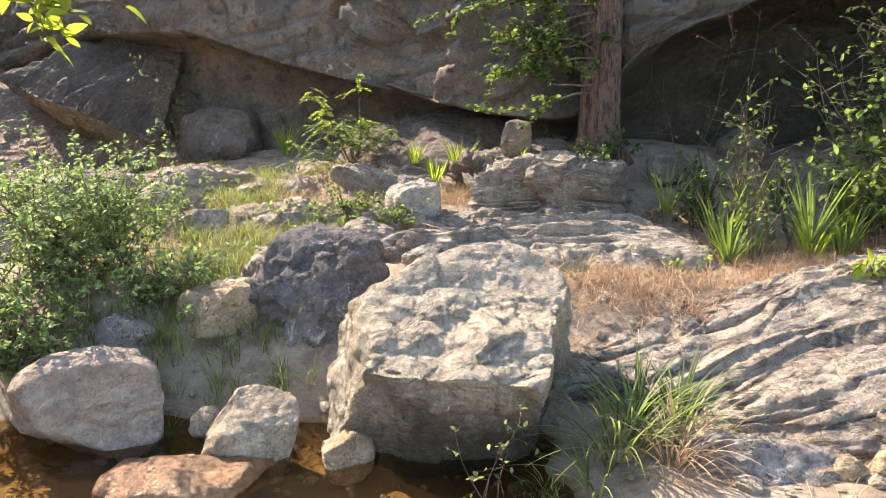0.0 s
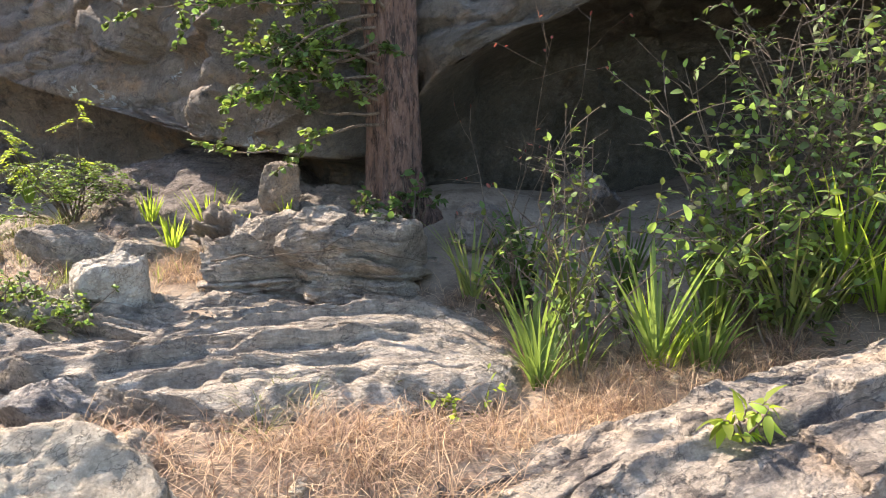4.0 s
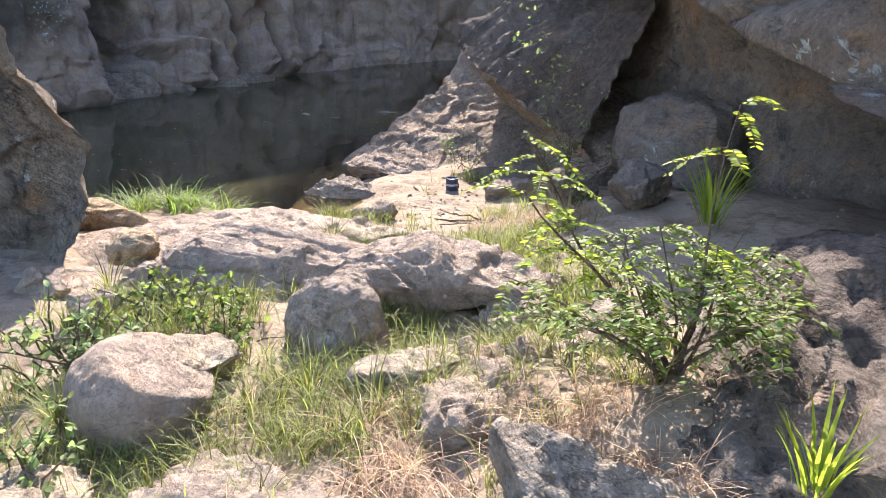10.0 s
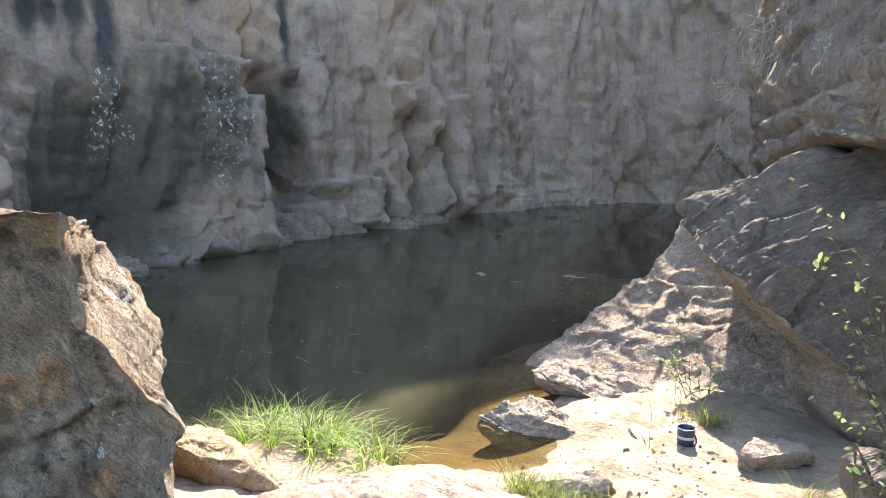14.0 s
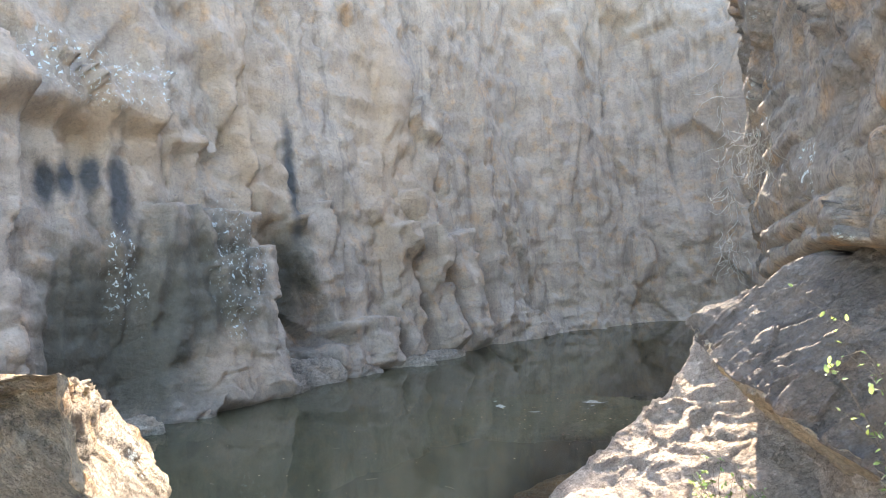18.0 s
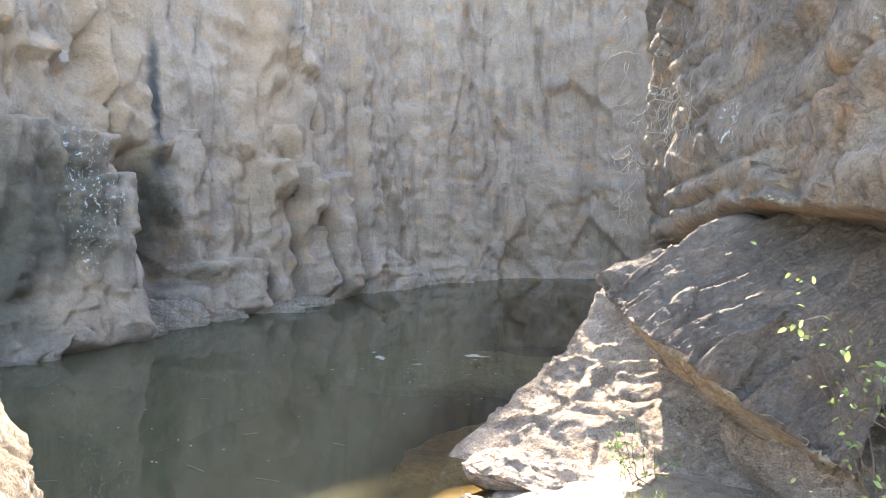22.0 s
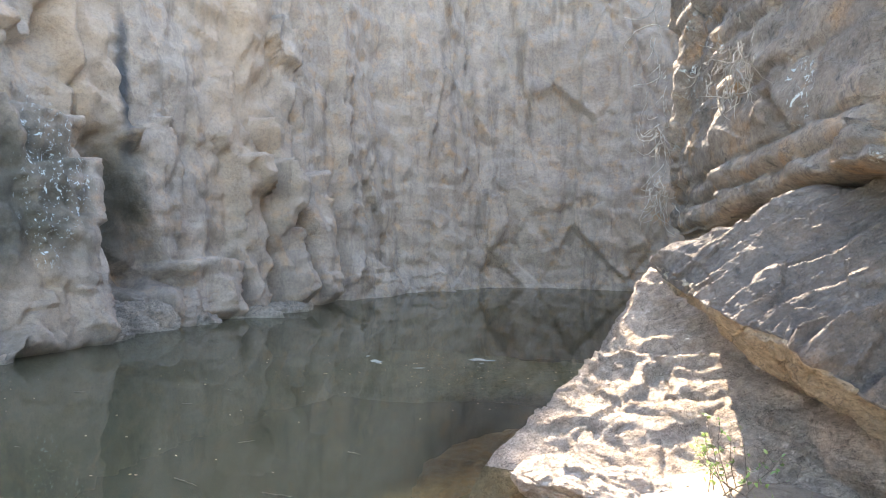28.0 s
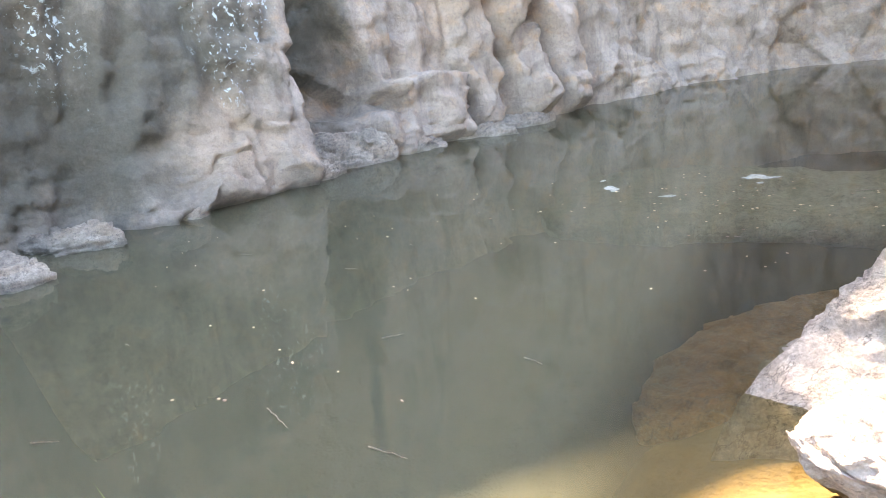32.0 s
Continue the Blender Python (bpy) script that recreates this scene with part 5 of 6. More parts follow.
# spiky and broad-bladed clumps
for n, (x, y, up, ln, cnt) in enumerate([(0.17, 7.08, 0.10, 0.42, 40), (-0.05, 6.98, 0.08, 0.30, 26), (-0.25, 7.27, 0.12, 0.28, 26), (0.72, 6.72, 0.28, 0.16, 12), (0.42, 6.85, 0.2, 0.2, 12)]):
    gx_, gy_, gz_ = on_ground(x, y)
    clump("blade_plant", "bright lime-green blade plant growing in a rock crack", (x, y, gz_ + up), cnt, ln, 0.022, LIME, 100 + n, 0.45, 0.25, 4, 0.05, group="blade plants by the ledge")
for n, (x, y, up, ln, cnt) in enumerate([(1.9, 4.95, 0, 0.5, 46), (2.2, 5.5, 0.1, 0.7, 36), (2.5, 5.05, 0, 0.55, 34), (2.85, 5.3, 0, 0.75, 40), (3.2, 5.0, 0, 0.7, 40), (3.45, 4.9, 0.05, 0.65, 36), (2.15, 5.2, 0, 0.45, 26), (1.75, 5.9, 0.1, 0.6, 24), (-1.9, 9.6, 0.05, 0.6, 30), (2.65, 4.95, 0.02, 0.6, 30), (3.05, 5.0, 0.02, 0.8, 34), (3.4, 5.1, 0.02, 0.85, 36), (1.95, 5.25, 0.02, 0.7, 28)]):
    gx_, gy_, gz_ = on_ground(x, y)
    clump("spiky_plant", "green spiky rosette plant with stiff narrow blades", (x, y, gz_ + up), cnt, ln, 0.026, (FRESH, GRASS, LIME)[n % 3], 120 + n, 0.42, 0.4, 5, 0.07, group="spiky plants under the cliff")
for n, (x, y, z_, ln, cnt) in enumerate([(0.74, 3.02, 0.1, 0.66, 46), (0.86, 3.22, 0.16, 0.62, 40), (0.96, 2.98, 0.1, 0.55, 36), (0.62, 2.85, 0.06, 0.5, 16), (1.05, 3.2, 0.2, 0.5, 30), (0.92, 2.86, 0.08, 0.38, 40), (1.12, 3.05, 0.12, 0.36, 40)]):
    clump("grass_clump", "tall green grass clump with straw tips beside the boulder" if n < 5 else "dry straw clump beside the boulder", (x, y, z_), int(cnt * 1.4), ln, 0.015 if n < 5 else 0.006, (GRASS, FRESH, STRAW)[n % 3] if n < 5 else STRAW, 140 + n, 0.6, 0.8, 6, 0.09, group="grass clumps by the brook", own=False)

for n, (x, y, z_, ln, cnt) in enumerate([(2.32, 4.72, 0.72, 0.62, 16), (2.05, 5.85, 0.85, 0.5, 14)]):
    clump("palm_seedling", "fan of stiff grey-green palm blades beside the thicket", (x, y, z_), cnt, ln, 0.04, (FRESH, DEEP)[n], 180 + n, 0.75, 0.12, 4, 0.03, group="palm seedlings")

# leafy shrubs
shrub("leafy_bush", "lush grey-green mint-like bush with small leaves", on_ground(-2.25, 4.5), 0.78, 0.75, 70, 130, 0.036, MINT, 200, twigs=10, ratio=0.55, low=0.05, thick=0.005)
shrub("leafy_bush", "small leafy weed bush by the brook's bank", on_ground(-2.3, 3.85), 0.5, 0.55, 44, 80, 0.036, MINT, 201, twigs=6, low=0.05, thick=0.005)
shrub("leafy_bush", "low weedy greenery on the bank above the brook", on_ground(-1.6, 4.25), 0.36, 0.5, 36, 60, 0.032, MINT, 204, twigs=6, low=0.05, thick=0.004)
def feathery(name, label, at, shoots, seed, mat, leaf=0.026):
    """Woody shoots with fronds of paired leaflets; shoots: reach x, reach y, height, fronds."""
    rng = np.random.default_rng(seed)
    ob = root(name, label, "shrub", at)
    paths, radii, la, lw = [], [], [], []
    for dx, dy, h, fronds in shoots:
        paths, radii = [], []
        main = stem_path(rng, rng.normal(size=3) * (0.03, 0.03, 0), (dx, dy, h * rng.uniform(0.85, 1.1)), math.sqrt(dx * dx + dy * dy + h * h), 0.22, 9)
        paths.append(main)
        radii.append(np.linspace(0.008, 0.002, 9))
        for _ in range(fronds):
            k = rng.uniform(0.35, 1.0) ** 0.7 * 7.99
            i = int(k)
            b = main[i] + (main[i + 1] - main[i]) * (k - i)
            a = rng.uniform(0, 2 * np.pi)
            fr = stem_path(rng, b, (math.cos(a), math.sin(a), rng.uniform(0.0, 0.6)), rng.uniform(0.13, 0.26), 0.15, 6)
            fr[:, 2] -= 0.10 * np.linspace(0, 1, 6) ** 2
            paths.append(fr)
            radii.append(np.full(6, 0.0016))
            for u in np.linspace(0.12, 1.0, 15):
                j = min(int(u * 5), 4)
                c = fr[j] + (fr[j + 1] - fr[j]) * (u * 5 - j)
                t = unit(fr[j + 1] - fr[j])
                side = unit(np.cross(t, (0, 0, 1.0)))
                for sg in (-1, 1):
                    la.append(c)
                    lw.append(side * sg + t * 0.35 + rng.normal(size=3) * 0.12)
        v, f = tubes(paths, radii, 4)
        part("shoot", v, f, TWIG, ob)
    la, lw = np.array(la), np.array(lw)
    v, f = leaves(la, lw, leaf * rng.uniform(0.8, 1.2, len(la)), rng, 0.42, 0.1, 0.1)
    tagged(part("foliage", v, f, mat, ob), kind="stuff")
    return ob


feathery("feathery_shrub", "young shrub with feathery green leaflets on a rocky step", on_ground(-0.9, 7.65), [(0.38 * math.cos(a) * (0.5 + 0.5 * (n % 3)), 0.38 * math.sin(a) * (0.5 + 0.5 * (n % 3)), 0.50 - 0.09 * (n % 3), 9) for n, a in enumerate(np.linspace(0, 17.5, 15))], 202, FRESH, 0.027)
feathery("feathery_shoot", "long lime-leaved shoots rising from the feathery shrub", on_ground(-0.9, 7.65), [(-0.22, -0.38, 0.84, 14), (0.30, -0.28, 0.86, 8), (-0.16, -0.30, 0.78, 8)], 203, LIME, 0.026)
shrub("low_bush", "low round-leaved bush spilling over the ledge", on_ground(-0.65, 6.0), 0.26, 0.42, 18, 26, 0.034, FRESH, 220, twigs=4, ratio=0.7)
shrub("low_bush", "weedy bush with sunlit leaves at the path's edge", on_ground(-2.75, 6.35), 0.30, 0.45, 20, 30, 0.04, MINT, 221, twigs=4)
shrub("low_bush", "weedy bush with sunlit leaves at the path's edge", on_ground(-3.1, 6.85), 0.22, 0.35, 14, 24, 0.036, FRESH, 222, twigs=4)
shrub("low_bush", "weedy bush with sunlit leaves at the path's edge", on_ground(-2.0, 5.85), 0.26, 0.4, 18, 28, 0.036, MINT, 223, twigs=4)
shrub("creeper", "dark glossy creeper leaves at the foot of the tree", (1.35, 6.5, 1.05), 0.2, 0.45, 16, 16, 0.05, DEEP, 224, twigs=3, ratio=0.8)
shrub("tall_weed", "tall slender weed with small silvery leaves", on_ground(-3.42, 10.15), 1.5, 0.12, 4, 40, 0.042, MINT, 225, twigs=10, ratio=0.5, low=0.15)
shrub("tall_weed", "slender weed with small silvery leaves", on_ground(-3.3, 9.95), 0.7, 0.25, 5, 26, 0.042, MINT, 226, twigs=8, ratio=0.5, low=0.1)
shrub("dark_weed", "low weed with small pale leaves beside the jutting block", (-5.25, 10.75, 0.5), 0.34, 0.34, 10, 16, 0.034, MINT, 227, twigs=4, thick=0.004)
shrub("pale_bush", "small pale-green bush on the slab's flank", (3.1, 2.72, 0.28), 0.36, 0.25, 18, 50, 0.022, MINT, 228, twigs=6)
shrub("drooping_sprig", "bright green sprig drooping over the slab", (2.3, 4.0, 0.66), 0.12, 0.15, 5, 9, 0.07, LIME, 229, twigs=2, ratio=0.45, droop=0.7)
for n, (x, y, h, sp, st, per, size_, ratio_, mat_) in enumerate([(2.45, 5.25, 1.1, 0.3, 6, 40, 0.045, 0.6, FRESH), (3.15, 5.35, 1.5, 0.5, 18, 60, 0.05, 0.6, FRESH), (3.0, 5.05, 0.9, 0.4, 16, 60, 0.07, 0.55, FRESH), (3.55, 5.2, 1.3, 0.5, 14, 50, 0.06, 0.6, MINT), (3.7, 5.6, 1.8, 0.6, 18, 60, 0.045, 0.45, DEEP),
        (4.3, 5.2, 1.3, 0.6, 14, 50, 0.06, 0.55, FRESH), (4.9, 5.3, 1.7, 0.8, 22, 90, 0.045, 0.5, DEEP), (5.6, 4.9, 1.5, 0.8, 20, 90, 0.05, 0.6, MINT), (6.6, 4.3, 1.8, 0.9, 22, 90, 0.05, 0.6, DEEP), (2.0, 5.75, 0.6, 0.35, 10, 40, 0.045, 0.6, DEEP), (4.05, 4.85, 0.7, 0.4, 12, 60, 0.07, 0.5, FRESH)]):
    shrub("thicket_shrub", "tall tangled leafy shrub below the cliff", on_ground(x, y), h, sp, st, per, size_, mat_, 240 + n, twigs=9, ratio=ratio_, low=0.12, group="thicket shrubs")
shrub("twig_vine", "thin bare reddish vine with a few pale leaves", (1.95, 5.15, 0.6), 1.3, 0.22, 5, 16, 0.034, FRESH, 260, twigs=5, ratio=0.7, thick=0.006)
shrub("twig_vine", "thin climbing vine with round yellow-green leaves", (2.05, 4.9, 0.6), 0.7, 0.22, 6, 20, 0.034, FRESH, 261, twigs=4, ratio=0.8, thick=0.006)

shrub("near_sprig", "sunlit pale sprig hanging from an unseen branch", (-1.12, 1.95, 1.98), -0.12, 0.12, 5, 14, 0.06, LIME, 270, (0.25, 0.0), 3, 0.5, thick=0.004)
for n, (x, y, ln, cnt, wd, mat_) in enumerate([(2.0, 5.95, 0.50, 22, 0.022, DEEP), (2.62, 5.9, 0.62, 26, 0.03, DEEP)]):
    clump("palm_seedling", "fan of stiff dark green palm blades before the recess", on_ground(x, y), cnt, ln, wd, mat_, 190 + n, 0.5, 0.15, 4, 0.03, group="palm seedlings")
for n, (x, y, ln, cnt, mat_) in enumerate([(-3.22, 9.82, 0.34, 90, GRASS), (-3.05, 9.7, 0.3, 70, STRAW), (-2.8, 9.35, 0.26, 40, GRASS), (-3.86, 10.15, 0.26, 36, POOLGRASS)]):
    clump("grass_tuft", "soft tuft of yellow-green grass with seed heads on the sand", on_ground(x, y), cnt, ln, 0.006, mat_, 271 + n, 0.7, 0.7, 5, 0.13, group="soft grass tufts", own=False)
shrub("tall_weed", "thin stalk with seed heads by the brook", (0.16, 2.62, 0.05), 0.45, 0.15, 4, 14, 0.03, GRASS, 273, twigs=4, thick=0.003)
shrub("twig_vine", "thin bare red vine climbing before the dark recess", (1.95, 6.1, 0.75), 1.5, 0.12, 3, 14, 0.03, RUST, 274, (0.1, 0.0), 6, 0.6, thick=0.005)
shrub("leafy_bush", "low weedy greenery between the stones", on_ground(-0.35, 5.9), 0.22, 0.35, 16, 30, 0.035, FRESH, 275, twigs=4, thick=0.004, low=0.1)
shrub("leafy_bush", "low weedy greenery between the stones", on_ground(-1.0, 6.2), 0.25, 0.4, 16, 30, 0.035, MINT, 276, twigs=4, thick=0.004, low=0.1)
shrub("leafy_bush", "low weedy greenery between the stones", on_ground(-2.6, 6.9), 0.28, 0.35, 18, 30, 0.035, FRESH, 277, twigs=4, thick=0.004, low=0.1)
shrub("low_creeper", "trailing weed with small yellow leaves on the straw", on_ground(1.55, 4.75), 0.16, 0.3, 10, 16, 0.035, LIME, 278, twigs=3, thick=0.003, low=0.1)
for n, (x, y, up, ln, cnt) in enumerate([(0.72, 4.82, 0.02, 0.22, 20), (0.05, 6.75, 0.0, 0.2, 14), (-0.6, 6.6, 0.02, 0.24, 18), (-2.0, 6.95, 0.0, 0.34, 36), (-1.62, 6.95, 0.0, 0.34, 40), (-2.35, 6.15, 0.05, 0.3, 30), (-1.75, 7.35, 0.0, 0.26, 24), (-2.9, 8.75, 0.0, 0.3, 40), (-3.3, 8.55, 0.0, 0.26, 34), (-2.35, 7.75, -0.05, 0.36, 40), (-1.9, 7.85, 0.0, 0.34, 44), (-3.9, 8.3, 0.1, 0.3, 36), (-3.6, 6.75, 0.1, 0.26, 26), (-2.6, 8.9, 0.0, 0.28, 36), (-4.75, 9.85, 0.0, 0.14, 14), (0.75, 4.5, 0.0, 0.2, 16)]):
    gx_, gy_, gz_ = on_ground(x, y)
    clump("grass_clump", "small fresh grass clump in the stony soil", (x, y, gz_ + up), cnt, ln, 0.009, GRASS, 160 + n, 0.6, 0.6, 5, 0.06, group="small grass clumps", own=False)

# ---- the tree ----
def bark_material():
    m, nodes, links, shader = material("flaky_bark")
    co = nodes.new("ShaderNodeTexCoord").outputs["Object"]
    plates = tex(nodes, links, co, 9, 6, 0.65, stretch=(3, 3, 0.8), distort=0.5)
    fine = tex(nodes, links, co, 40, 6, 0.7, stretch=(2, 2, 0.6))
    col = mix(nodes, links, ramp(nodes, links, plates, 0.35, 0.6), (0.04, 0.027, 0.021), (0.23, 0.14, 0.10))
    col = mix(nodes, links, ramp(nodes, links, fine, 0.5, 0.75), col, (0.32, 0.225, 0.17))
    links.new(col, shader.inputs["Base Color"])
    shader.inputs["Roughness"].default_value = 0.9
    links.new(bump(nodes, links, fine, 0.8, 0.02, bump(nodes, links, plates, 1.0, 0.06)), shader.inputs["Normal"])
    return m


BARK = bark_material()


def trunk_mesh(height, r0, r1, bend, seed):
    nz, na = 150, 96
    h = np.linspace(-0.3, height, nz)
    a = np.linspace(0, 2 * np.pi, na, endpoint=False)
    H, A = np.meshgrid(h, a, indexing="ij")
    r = r0 + (r1 - r0) * np.clip(H / height, 0, 1) + 0.05 * np.exp(-np.maximum(H, -0.1) * 8) * (1 + 0.6 * np.sin(A * 4 + 1))
    cx, cy = bend[0] * (H / height) ** 2, bend[1] * (H / height) ** 2
    p = np.stack([np.cos(A) * 3.0, np.sin(A) * 3.0, H * 2.0], -1).reshape(-1, 3)
    flake = np.floor(3.2 * (vnoise(p * (1.6, 1.6, 0.9), seed) + 1)) / 3.2
    d = (0.022 * flake + 0.012 * fbm(p, 3, 3, seed + 4)).reshape(H.shape)
    v = np.stack([cx + np.cos(A) * (r + d), cy + np.sin(A) * (r + d), H], -1).reshape(-1, 3)
    i = np.arange(nz * na).reshape(nz, na)
    j = np.roll(i, -1, 1)
    f = np.stack([i[:-1], j[:-1], j[1:], i[1:]], -1).reshape(-1, 4)
    return v, f


tree = root("tree", "tree with thick flaky brown bark and broad bright leaves", "tree", (1.40, 6.84, 1.12))
v, f = trunk_mesh(5.2, 0.14, 0.13, (-0.3, 0.2), 7)
part("trunk", v, f, BARK, tree)


def boughs(parent, starts, seed, size, mat):
    rng = np.random.default_rng(seed)
    paths, radii, la, lw = [], [], [], []
    for base, way, ln, nl in starts:
        main = stem_path(rng, base, way, ln, 0.35, 9)
        paths.append(main)
        radii.append(np.linspace(0.012, 0.003, 9))
        for _ in range(7):
            k = rng.uniform(0.2, 1) * 7.99
            i = int(k)
            b = main[i] + (main[i + 1] - main[i]) * (k - i)
            tw = stem_path(rng, b, unit(main[i + 1] - main[i]) * 0.6 + rng.normal(size=3) * (0.7, 0.7, 0.5), rng.uniform(0.15, 0.4) * ln, 0.4, 5)
            paths.append(tw)
            radii.append(np.linspace(0.004, 0.002, 5))
            u = np.sort(rng.uniform(0.1, 1.0, nl)) * 3.99
            i = u.astype(int)
            la.append(tw[i] + (tw[i + 1] - tw[i]) * (u - i)[:, None])
            lw.append(unit(tw[i + 1] - tw[i]) * 0.5 + rng.normal(size=(nl, 3)) * (0.8, 0.8, 0.4))
    v, f = tubes(paths, radii, 5)
    part("branch", v, f, TWIG, parent)
    la, lw = np.concatenate(la), np.concatenate(lw)
    v, f = leaves(la, lw, size * rng.uniform(0.6, 1.15, len(la)), rng, 0.8, 0.2, 0.25)
    part("crown", v, f, mat, parent)


rng_ = np.random.default_rng(310)
near = [((-0.1, -0.1, h), (-1, rng_.uniform(-0.15, 0.2), rng_.uniform(-0.15, 0.35)), rng_.uniform(0.5, 1.35), 34) for h in np.linspace(0.5, 1.9, 20)]
near += [((-0.05, -0.13, h), (rng_.uniform(-0.6, 0.0), -0.7, rng_.uniform(-0.1, 0.4)), rng_.uniform(0.25, 0.4), 9) for h in np.linspace(0.7, 1.7, 5)]
boughs(tree, near[::2], 301, 0.046, FRESH)
boughs(tree, near[1::2], 303, 0.046, DEEP)
high = [((-0.3, 0.2, 3.4), (math.cos(a), math.sin(a), 0.5 + 0.2 * math.sin(3 * a)), 1.6, 10) for a in np.linspace(0, 6.28, 9)[:-1]]
boughs(tree, high, 302, 0.09, DEEP)

# ---- small things ----
def mug():
    ob = root("enamel_mug", "dark blue enamel mug with a white band on the sand", "mug", (*on_ground(-4.68, 10.08, 0.0)[:2], on_ground(-4.68, 10.08, 0.0)[2] - 0.02))
    ang = np.linspace(0, 2 * np.pi, 33)[:-1]

    def turned(rows):
        v = np.concatenate([np.stack([r * np.cos(ang), r * np.sin(ang), np.full(32, z)], 1) for r, z in rows])
        i = np.arange(len(rows) * 32).reshape(-1, 32)
        j = np.roll(i, -1, 1)
        return v, np.stack([i[:-1], j[:-1], j[1:], i[1:]], -1).reshape(-1, 4)

    def paint(name, colour, rough):
        m, nodes, links, shader = material(name)
        co = nodes.new("ShaderNodeTexCoord").outputs["Object"]
        links.new(mix(nodes, links, ramp(nodes, links, tex(nodes, links, co, 40, 5), 0.6, 0.7), colour, (0.10, 0.08, 0.06)), shader.inputs["Base Color"])
        shader.inputs["Roughness"].default_value = rough
        return m

    blue, white = paint("blue_enamel", (0.03, 0.04, 0.085), 0.35), paint("white_enamel", (0.4, 0.42, 0.46), 0.3)
    part("cup", *turned([(0.001, 0.004), (0.04, 0.0), (0.052, 0.012), (0.056, 0.06), (0.055, 0.12), (0.060, 0.132), (0.056, 0.134), (0.051, 0.12), (0.051, 0.02), (0.001, 0.012)]), blue, ob)
    part("band", *turned([(0.0565, 0.066), (0.0575, 0.068), (0.0575, 0.082), (0.0555, 0.084)]), white, ob, "white painted band")
    a = np.linspace(-1.35, 1.35, 12)
    part("handle", *tubes([np.stack([0.052 + 0.034 * np.cos(a), 0 * a, 0.07 + 0.04 * np.sin(a)], 1)], [np.full(12, 0.006)], 8), blue, ob)


mug()


def stick(name, label, points, radius, seed, category="branch"):
    rng = np.random.default_rng(seed)
    ob = root(name, label, category, points[0][0])
    o = np.array(points[0][0])
    for n, (a, b) in enumerate(points):
        a, b = np.array(a, float) - o, np.array(b, float) - o
        u = np.linspace(0, 1, 9)[:, None]
        path = a + (b - a) * u + rng.normal(size=(9, 3)) * 0.02 * np.linalg.norm(b - a) * np.sin(u * np.pi)
        v, f = tubes([path], [np.linspace(radius, radius * 0.4, 9) * (1 if n == 0 else 0.6)], 6)
        part("branch" if n == 0 else "twig", v, f, TWIG, ob)


stick("fallen_branch", "dry forked branch lying on the sand", [((-3.15, 9.75, 0.56), (-3.95, 9.25, 0.52)), ((-3.6, 9.45, 0.54), (-4.1, 9.45, 0.52)), ((-3.5, 9.5, 0.55), (-3.75, 9.1, 0.54)), ((-3.2, 9.7, 0.56), (-3.12, 9.95, 0.68))], 0.014, 31)
stick("fallen_branch", "long pale dead branch lying across the layered rock", [((0.35, 6.02, 0.92), (1.05, 5.98, 0.98)), ((1.05, 5.98, 0.98), (1.75, 5.9, 0.86)), ((0.95, 5.99, 0.98), (1.35, 6.2, 1.12))], 0.006, 33)
stick("stick", "short pale stick on the sand", [((-5.05, 9.95, 0.47), (-4.9, 9.88, 0.47))], 0.012, 32)
for n, (x, y, ln, a) in enumerate([(-8.65, 11.9, 0.05, 10), (-8.4, 12.3, 0.05, 60), (-10.2, 10.1, 0.07, 0), (-9.9, 9.5, 0.1, 40), (-7.9, 8.6, 0.25, 10), (-7.3, 8.9, 0.2, 30), (-8.4, 9.3, 0.12, 80), (-9.3, 8.0, 0.06, 20), (-8.2, 7.6, 0.14, 60), (-11.0, 8.9, 0.12, 40), (-9.0, 13.4, 0.5, 60), (-7.7, 9.8, 0.12, 15)]):
    dx, dy = ln * math.cos(radians(a)), ln * math.sin(radians(a))
    stick("floating_twig", "pale twig floating on the pool", [((x, y, WATER + 0.004), (x + dx, y + dy, WATER + 0.005))], 0.0035, 40 + n, "twig")


def scum():
    """Pale flecks of drift on the still water near the snout."""
    rng = np.random.default_rng(77)
    v0, f0 = ball(1)
    vs, fs = [], []
    for n in range(130):
        c = np.array((-9.2, 12.7)) + rng.normal(size=2) @ np.array(((0.9, 0.7), (-0.35, 0.5))) if n < 90 else np.array((rng.uniform(-12, -7.5), rng.uniform(8, 12)))
        vs.append(v0 * (rng.uniform(0.006, 0.02), rng.uniform(0.005, 0.012), 0.002) + (c[0], c[1], WATER + 0.002))
        fs.append(f0 + n * len(v0))
    return tagged(new("water_flecks", mesh_from("water_flecks", np.concatenate(vs), np.concatenate(fs), STRAW)), "pale flecks of drift floating on the pool", "debris", kind="stuff")


scum()

DRYROOT = rock_material("dry_root", (0.46, 0.42, 0.36), (0.36, 0.32, 0.27), (0.2, 0.17, 0.14), 0.3, ochre=0.0)


def hanging(name, label, at, count, length, seed, category, spread=(0.12, 0.12, 0.3)):
    """Thin dry roots and stalks that hang and curl from the rock."""
    rng = np.random.default_rng(seed)
    ob = root(name, label, category, at)
    paths, radii = [], []
    for _ in range(count):
        base = rng.normal(size=3) * spread
        way = np.array((rng.normal() * 0.35 - 0.2, rng.normal() * 0.35 - 0.2, -1.0 + rng.normal() * 0.4))
        paths.append(stem_path(rng, base, way, length * rng.uniform(0.4, 1.1), 0.6, 8))
        radii.append(np.linspace(0.007, 0.002, 8))
    v, f = tubes(paths, radii, 4)
    tagged(part("root_tangle", v, f, DRYROOT, ob), kind="stuff")
    return ob


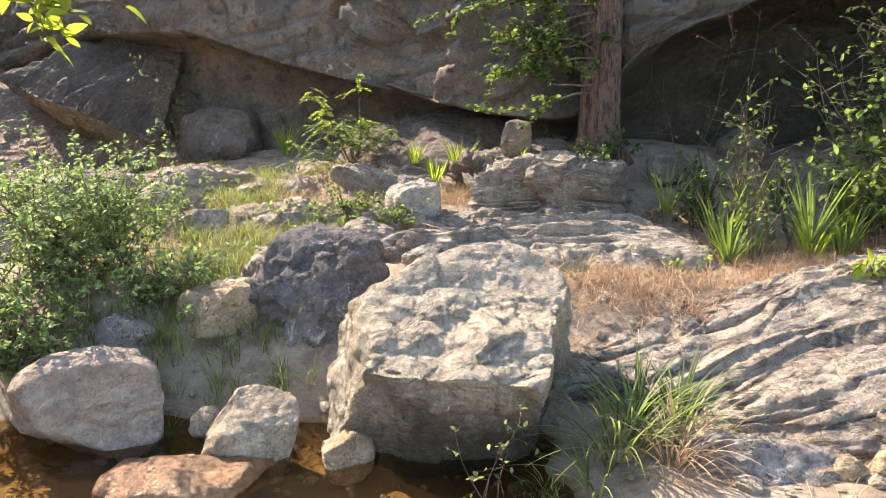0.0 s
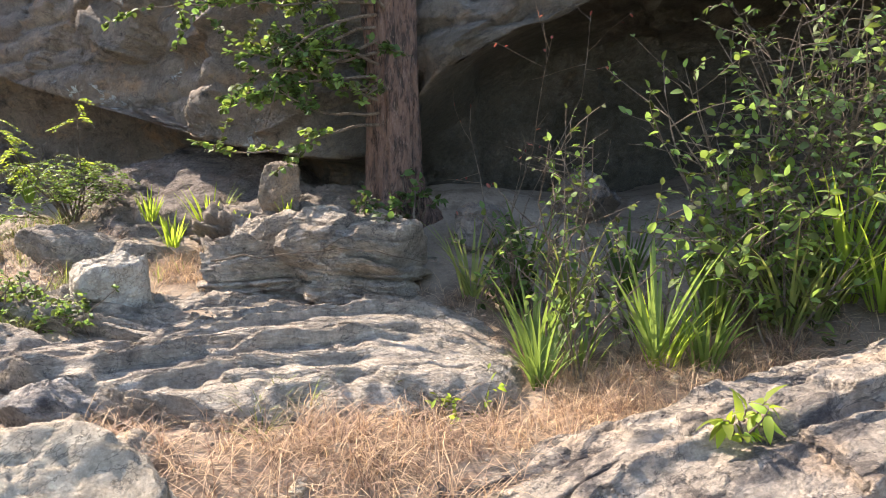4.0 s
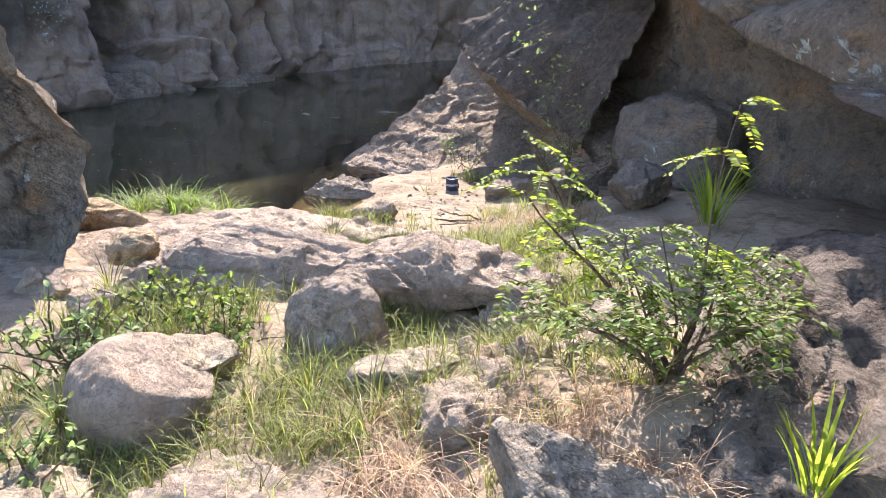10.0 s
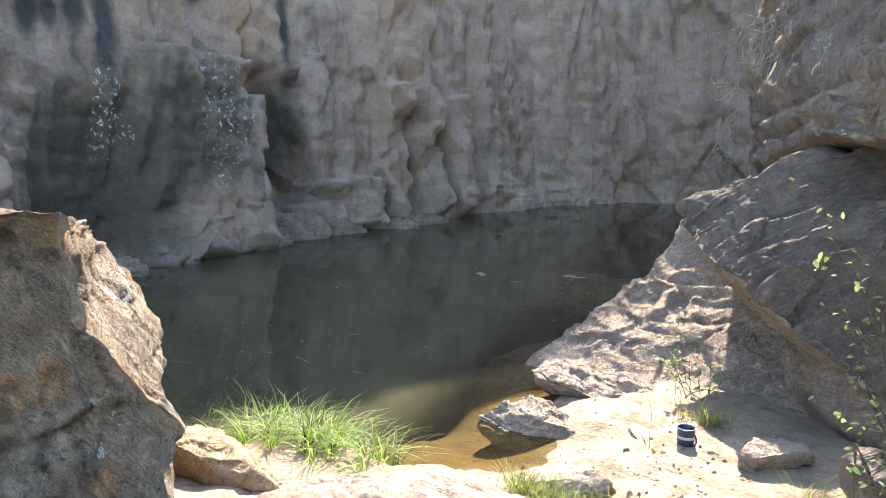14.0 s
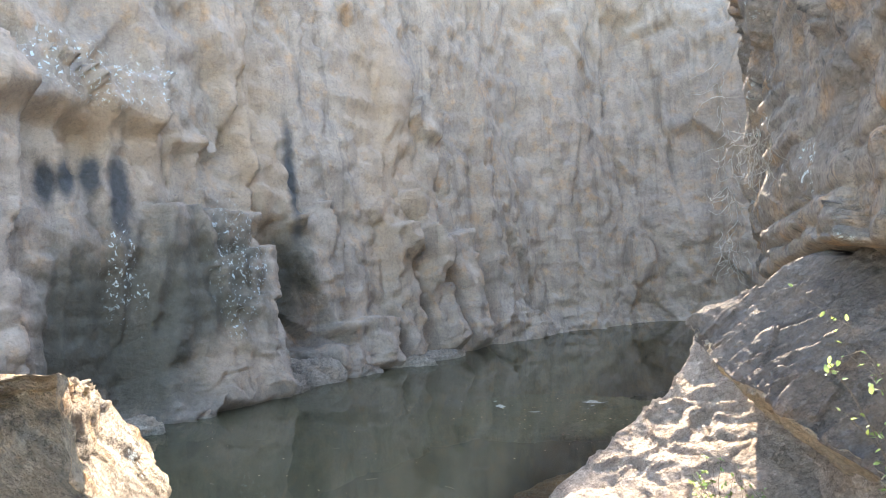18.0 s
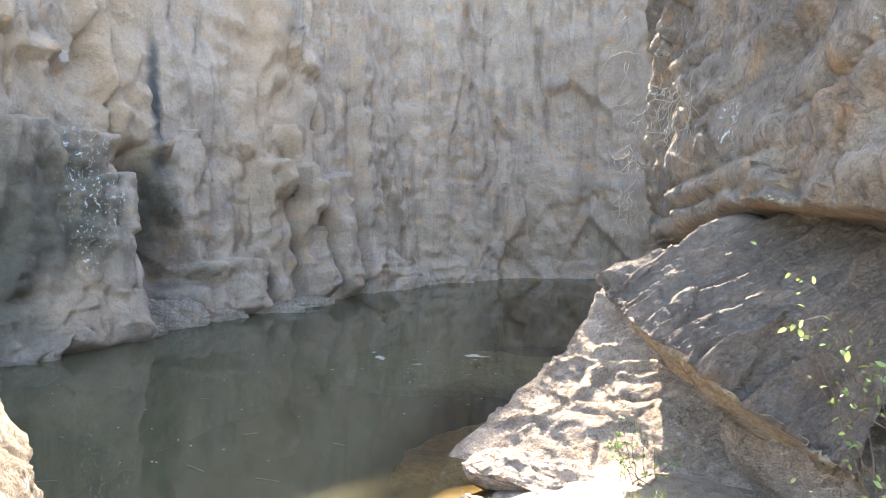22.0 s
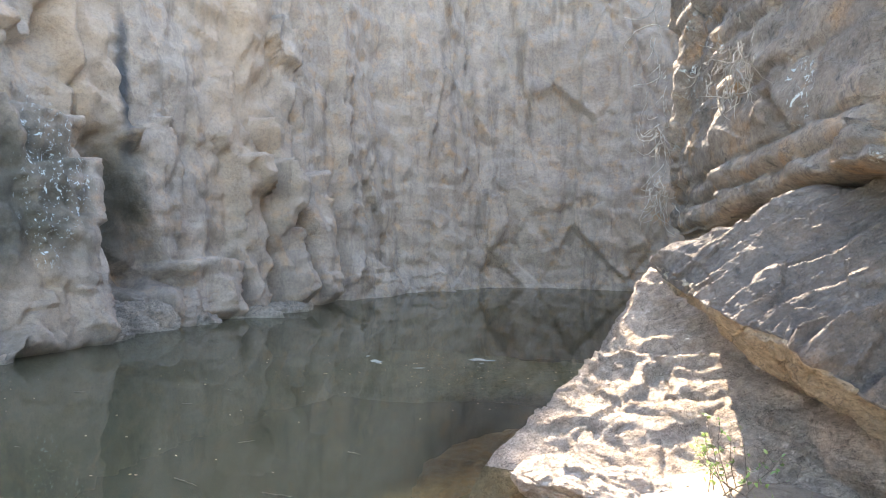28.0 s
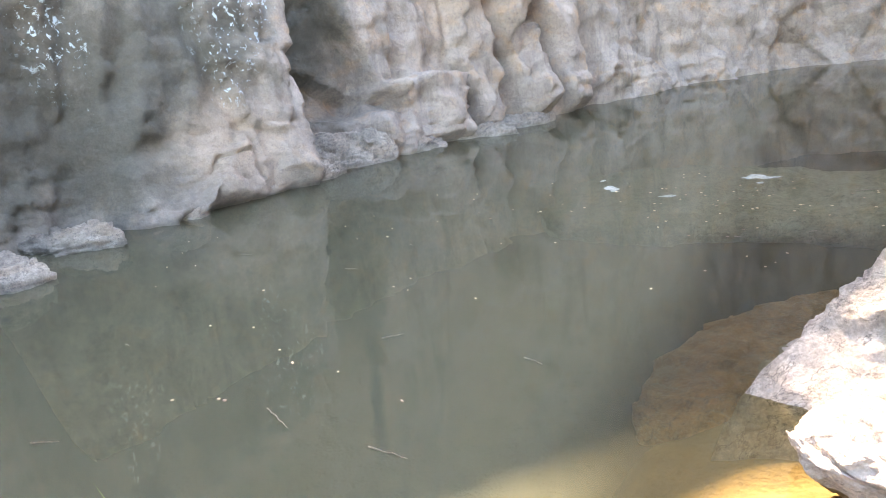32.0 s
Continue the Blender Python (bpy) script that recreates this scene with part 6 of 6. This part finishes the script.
hanging("hanging_roots", "pale dry roots hanging down the cliff edge", (-7.85, 13.95, 3.1), 26, 0.4, 801, "roots", (0.05, 0.05, 0.35))
hanging("hanging_roots", "pale dry roots at the cliff's foot", (-7.72, 13.75, 2.35), 30, 0.35, 802, "roots", (0.08, 0.08, 0.12))
hanging("hanging_roots", "thin bare roots high on the cliff edge", (-8.0, 14.05, 4.2), 12, 0.5, 803, "roots", (0.05, 0.05, 0.3))
hanging("dry_tuft", "dry grass tuft hanging on the cliff face", (-6.22, 12.42, 3.3), 60, 0.32, 804, "grass", (0.10, 0.08, 0.14))

# ---- grass and straw ----
meadow("green_grass", "patches of fine sunlit green grass between the rocks",
       [(-1.5, 4.9, 0.6, 150), (-1.2, 5.4, 0.6, 130), (-1.9, 6.0, 0.8, 120), (-1.0, 4.5, 0.4, 60), (-2.6, 5.4, 0.8, 80), (-1.7, 4.0, 0.4, 60), (-2.7, 8.0, 0.5, 70), (-1.9, 7.7, 0.5, 60), (-2.5, 7.6, 0.3, 60), (-0.8, 5.7, 0.4, 40), (-0.4, 6.5, 0.3, 24), (-1.7, 6.6, 0.6, 70), (-3.0, 7.0, 0.4, 40), (-2.9, 9.1, 0.5, 50), (-1.0, 3.75, 0.3, 24), (0.35, 2.75, 0.2, 10), (-2.0, 7.05, 0.35, 34), (-1.6, 7.05, 0.35, 34), (-2.4, 8.4, 0.4, 44), (-3.4, 8.5, 0.6, 60), (-3.0, 8.75, 0.5, 40), (-4.3, 8.95, 0.3, 20), (-4.6, 8.85, 0.2, 26), (-3.7, 8.3, 0.3, 40), (-3.1, 8.55, 0.35, 40), (-2.55, 8.6, 0.35, 30), (-2.1, 8.6, 0.3, 36), (-1.85, 8.2, 0.3, 60), (-3.25, 6.65, 0.3, 50),
        (-3.6, 9.7, 0.3, 24), (-2.2, 6.65, 0.5, 40), (-2.8, 6.5, 0.5, 40), (-4.9, 10.5, 0.2, 10), (0.75, 4.75, 0.2, 10), (-1.2, 7.6, 0.5, 24), (-1.3, 3.9, 0.4, 30)], GRASS, 401, 0.26, 0.006)
meadow("pool_grass", "tall bright green grass on the pool's edge", [(-5.75, 8.15, 0.35, 40), (-6.2, 8.05, 0.45, 46), (-6.7, 7.85, 0.45, 40), (-7.2, 7.7, 0.4, 24)], POOLGRASS, 403, 0.46, 0.011, 1.1, 0.9)
meadow("dry_grass", "drifts of dry pinkish straw grass between the rocks",
       [(0.7, 4.45, 0.5, 60), (1.6, 4.5, 0.7, 130), (2.2, 4.6, 0.6, 110), (1.1, 4.6, 0.5, 60), (2.9, 4.75, 0.5, 50), (1.0, 4.3, 0.5, 30), (-1.6, 6.9, 0.6, 40), (-3.3, 9.4, 0.3, 30), (-3.05, 9.6, 0.3, 30), (3.4, 2.5, 0.5, 50), (2.7, 2.75, 0.4, 16),
        (0.15, 6.6, 0.3, 40), (0.05, 6.75, 0.25, 30), (-0.55, 6.75, 0.5, 40), (-1.0, 7.2, 0.4, 30), (0.2, 4.5, 0.4, 40), (1.45, 2.95, 0.4, 20), (1.9, 5.3, 0.5, 60), (2.9, 5.1, 0.5, 60), (3.6, 4.6, 0.4, 40), (-2.0, 5.3, 0.7, 40), (-1.5, 5.6, 0.6, 20), (-1.2, 6.75, 0.4, 30), (4.6, 4.6, 0.6, 60), (1.65, 6.0, 0.25, 20)], STRAW, 402, 0.28, 0.0045, 1.2, 1.3)
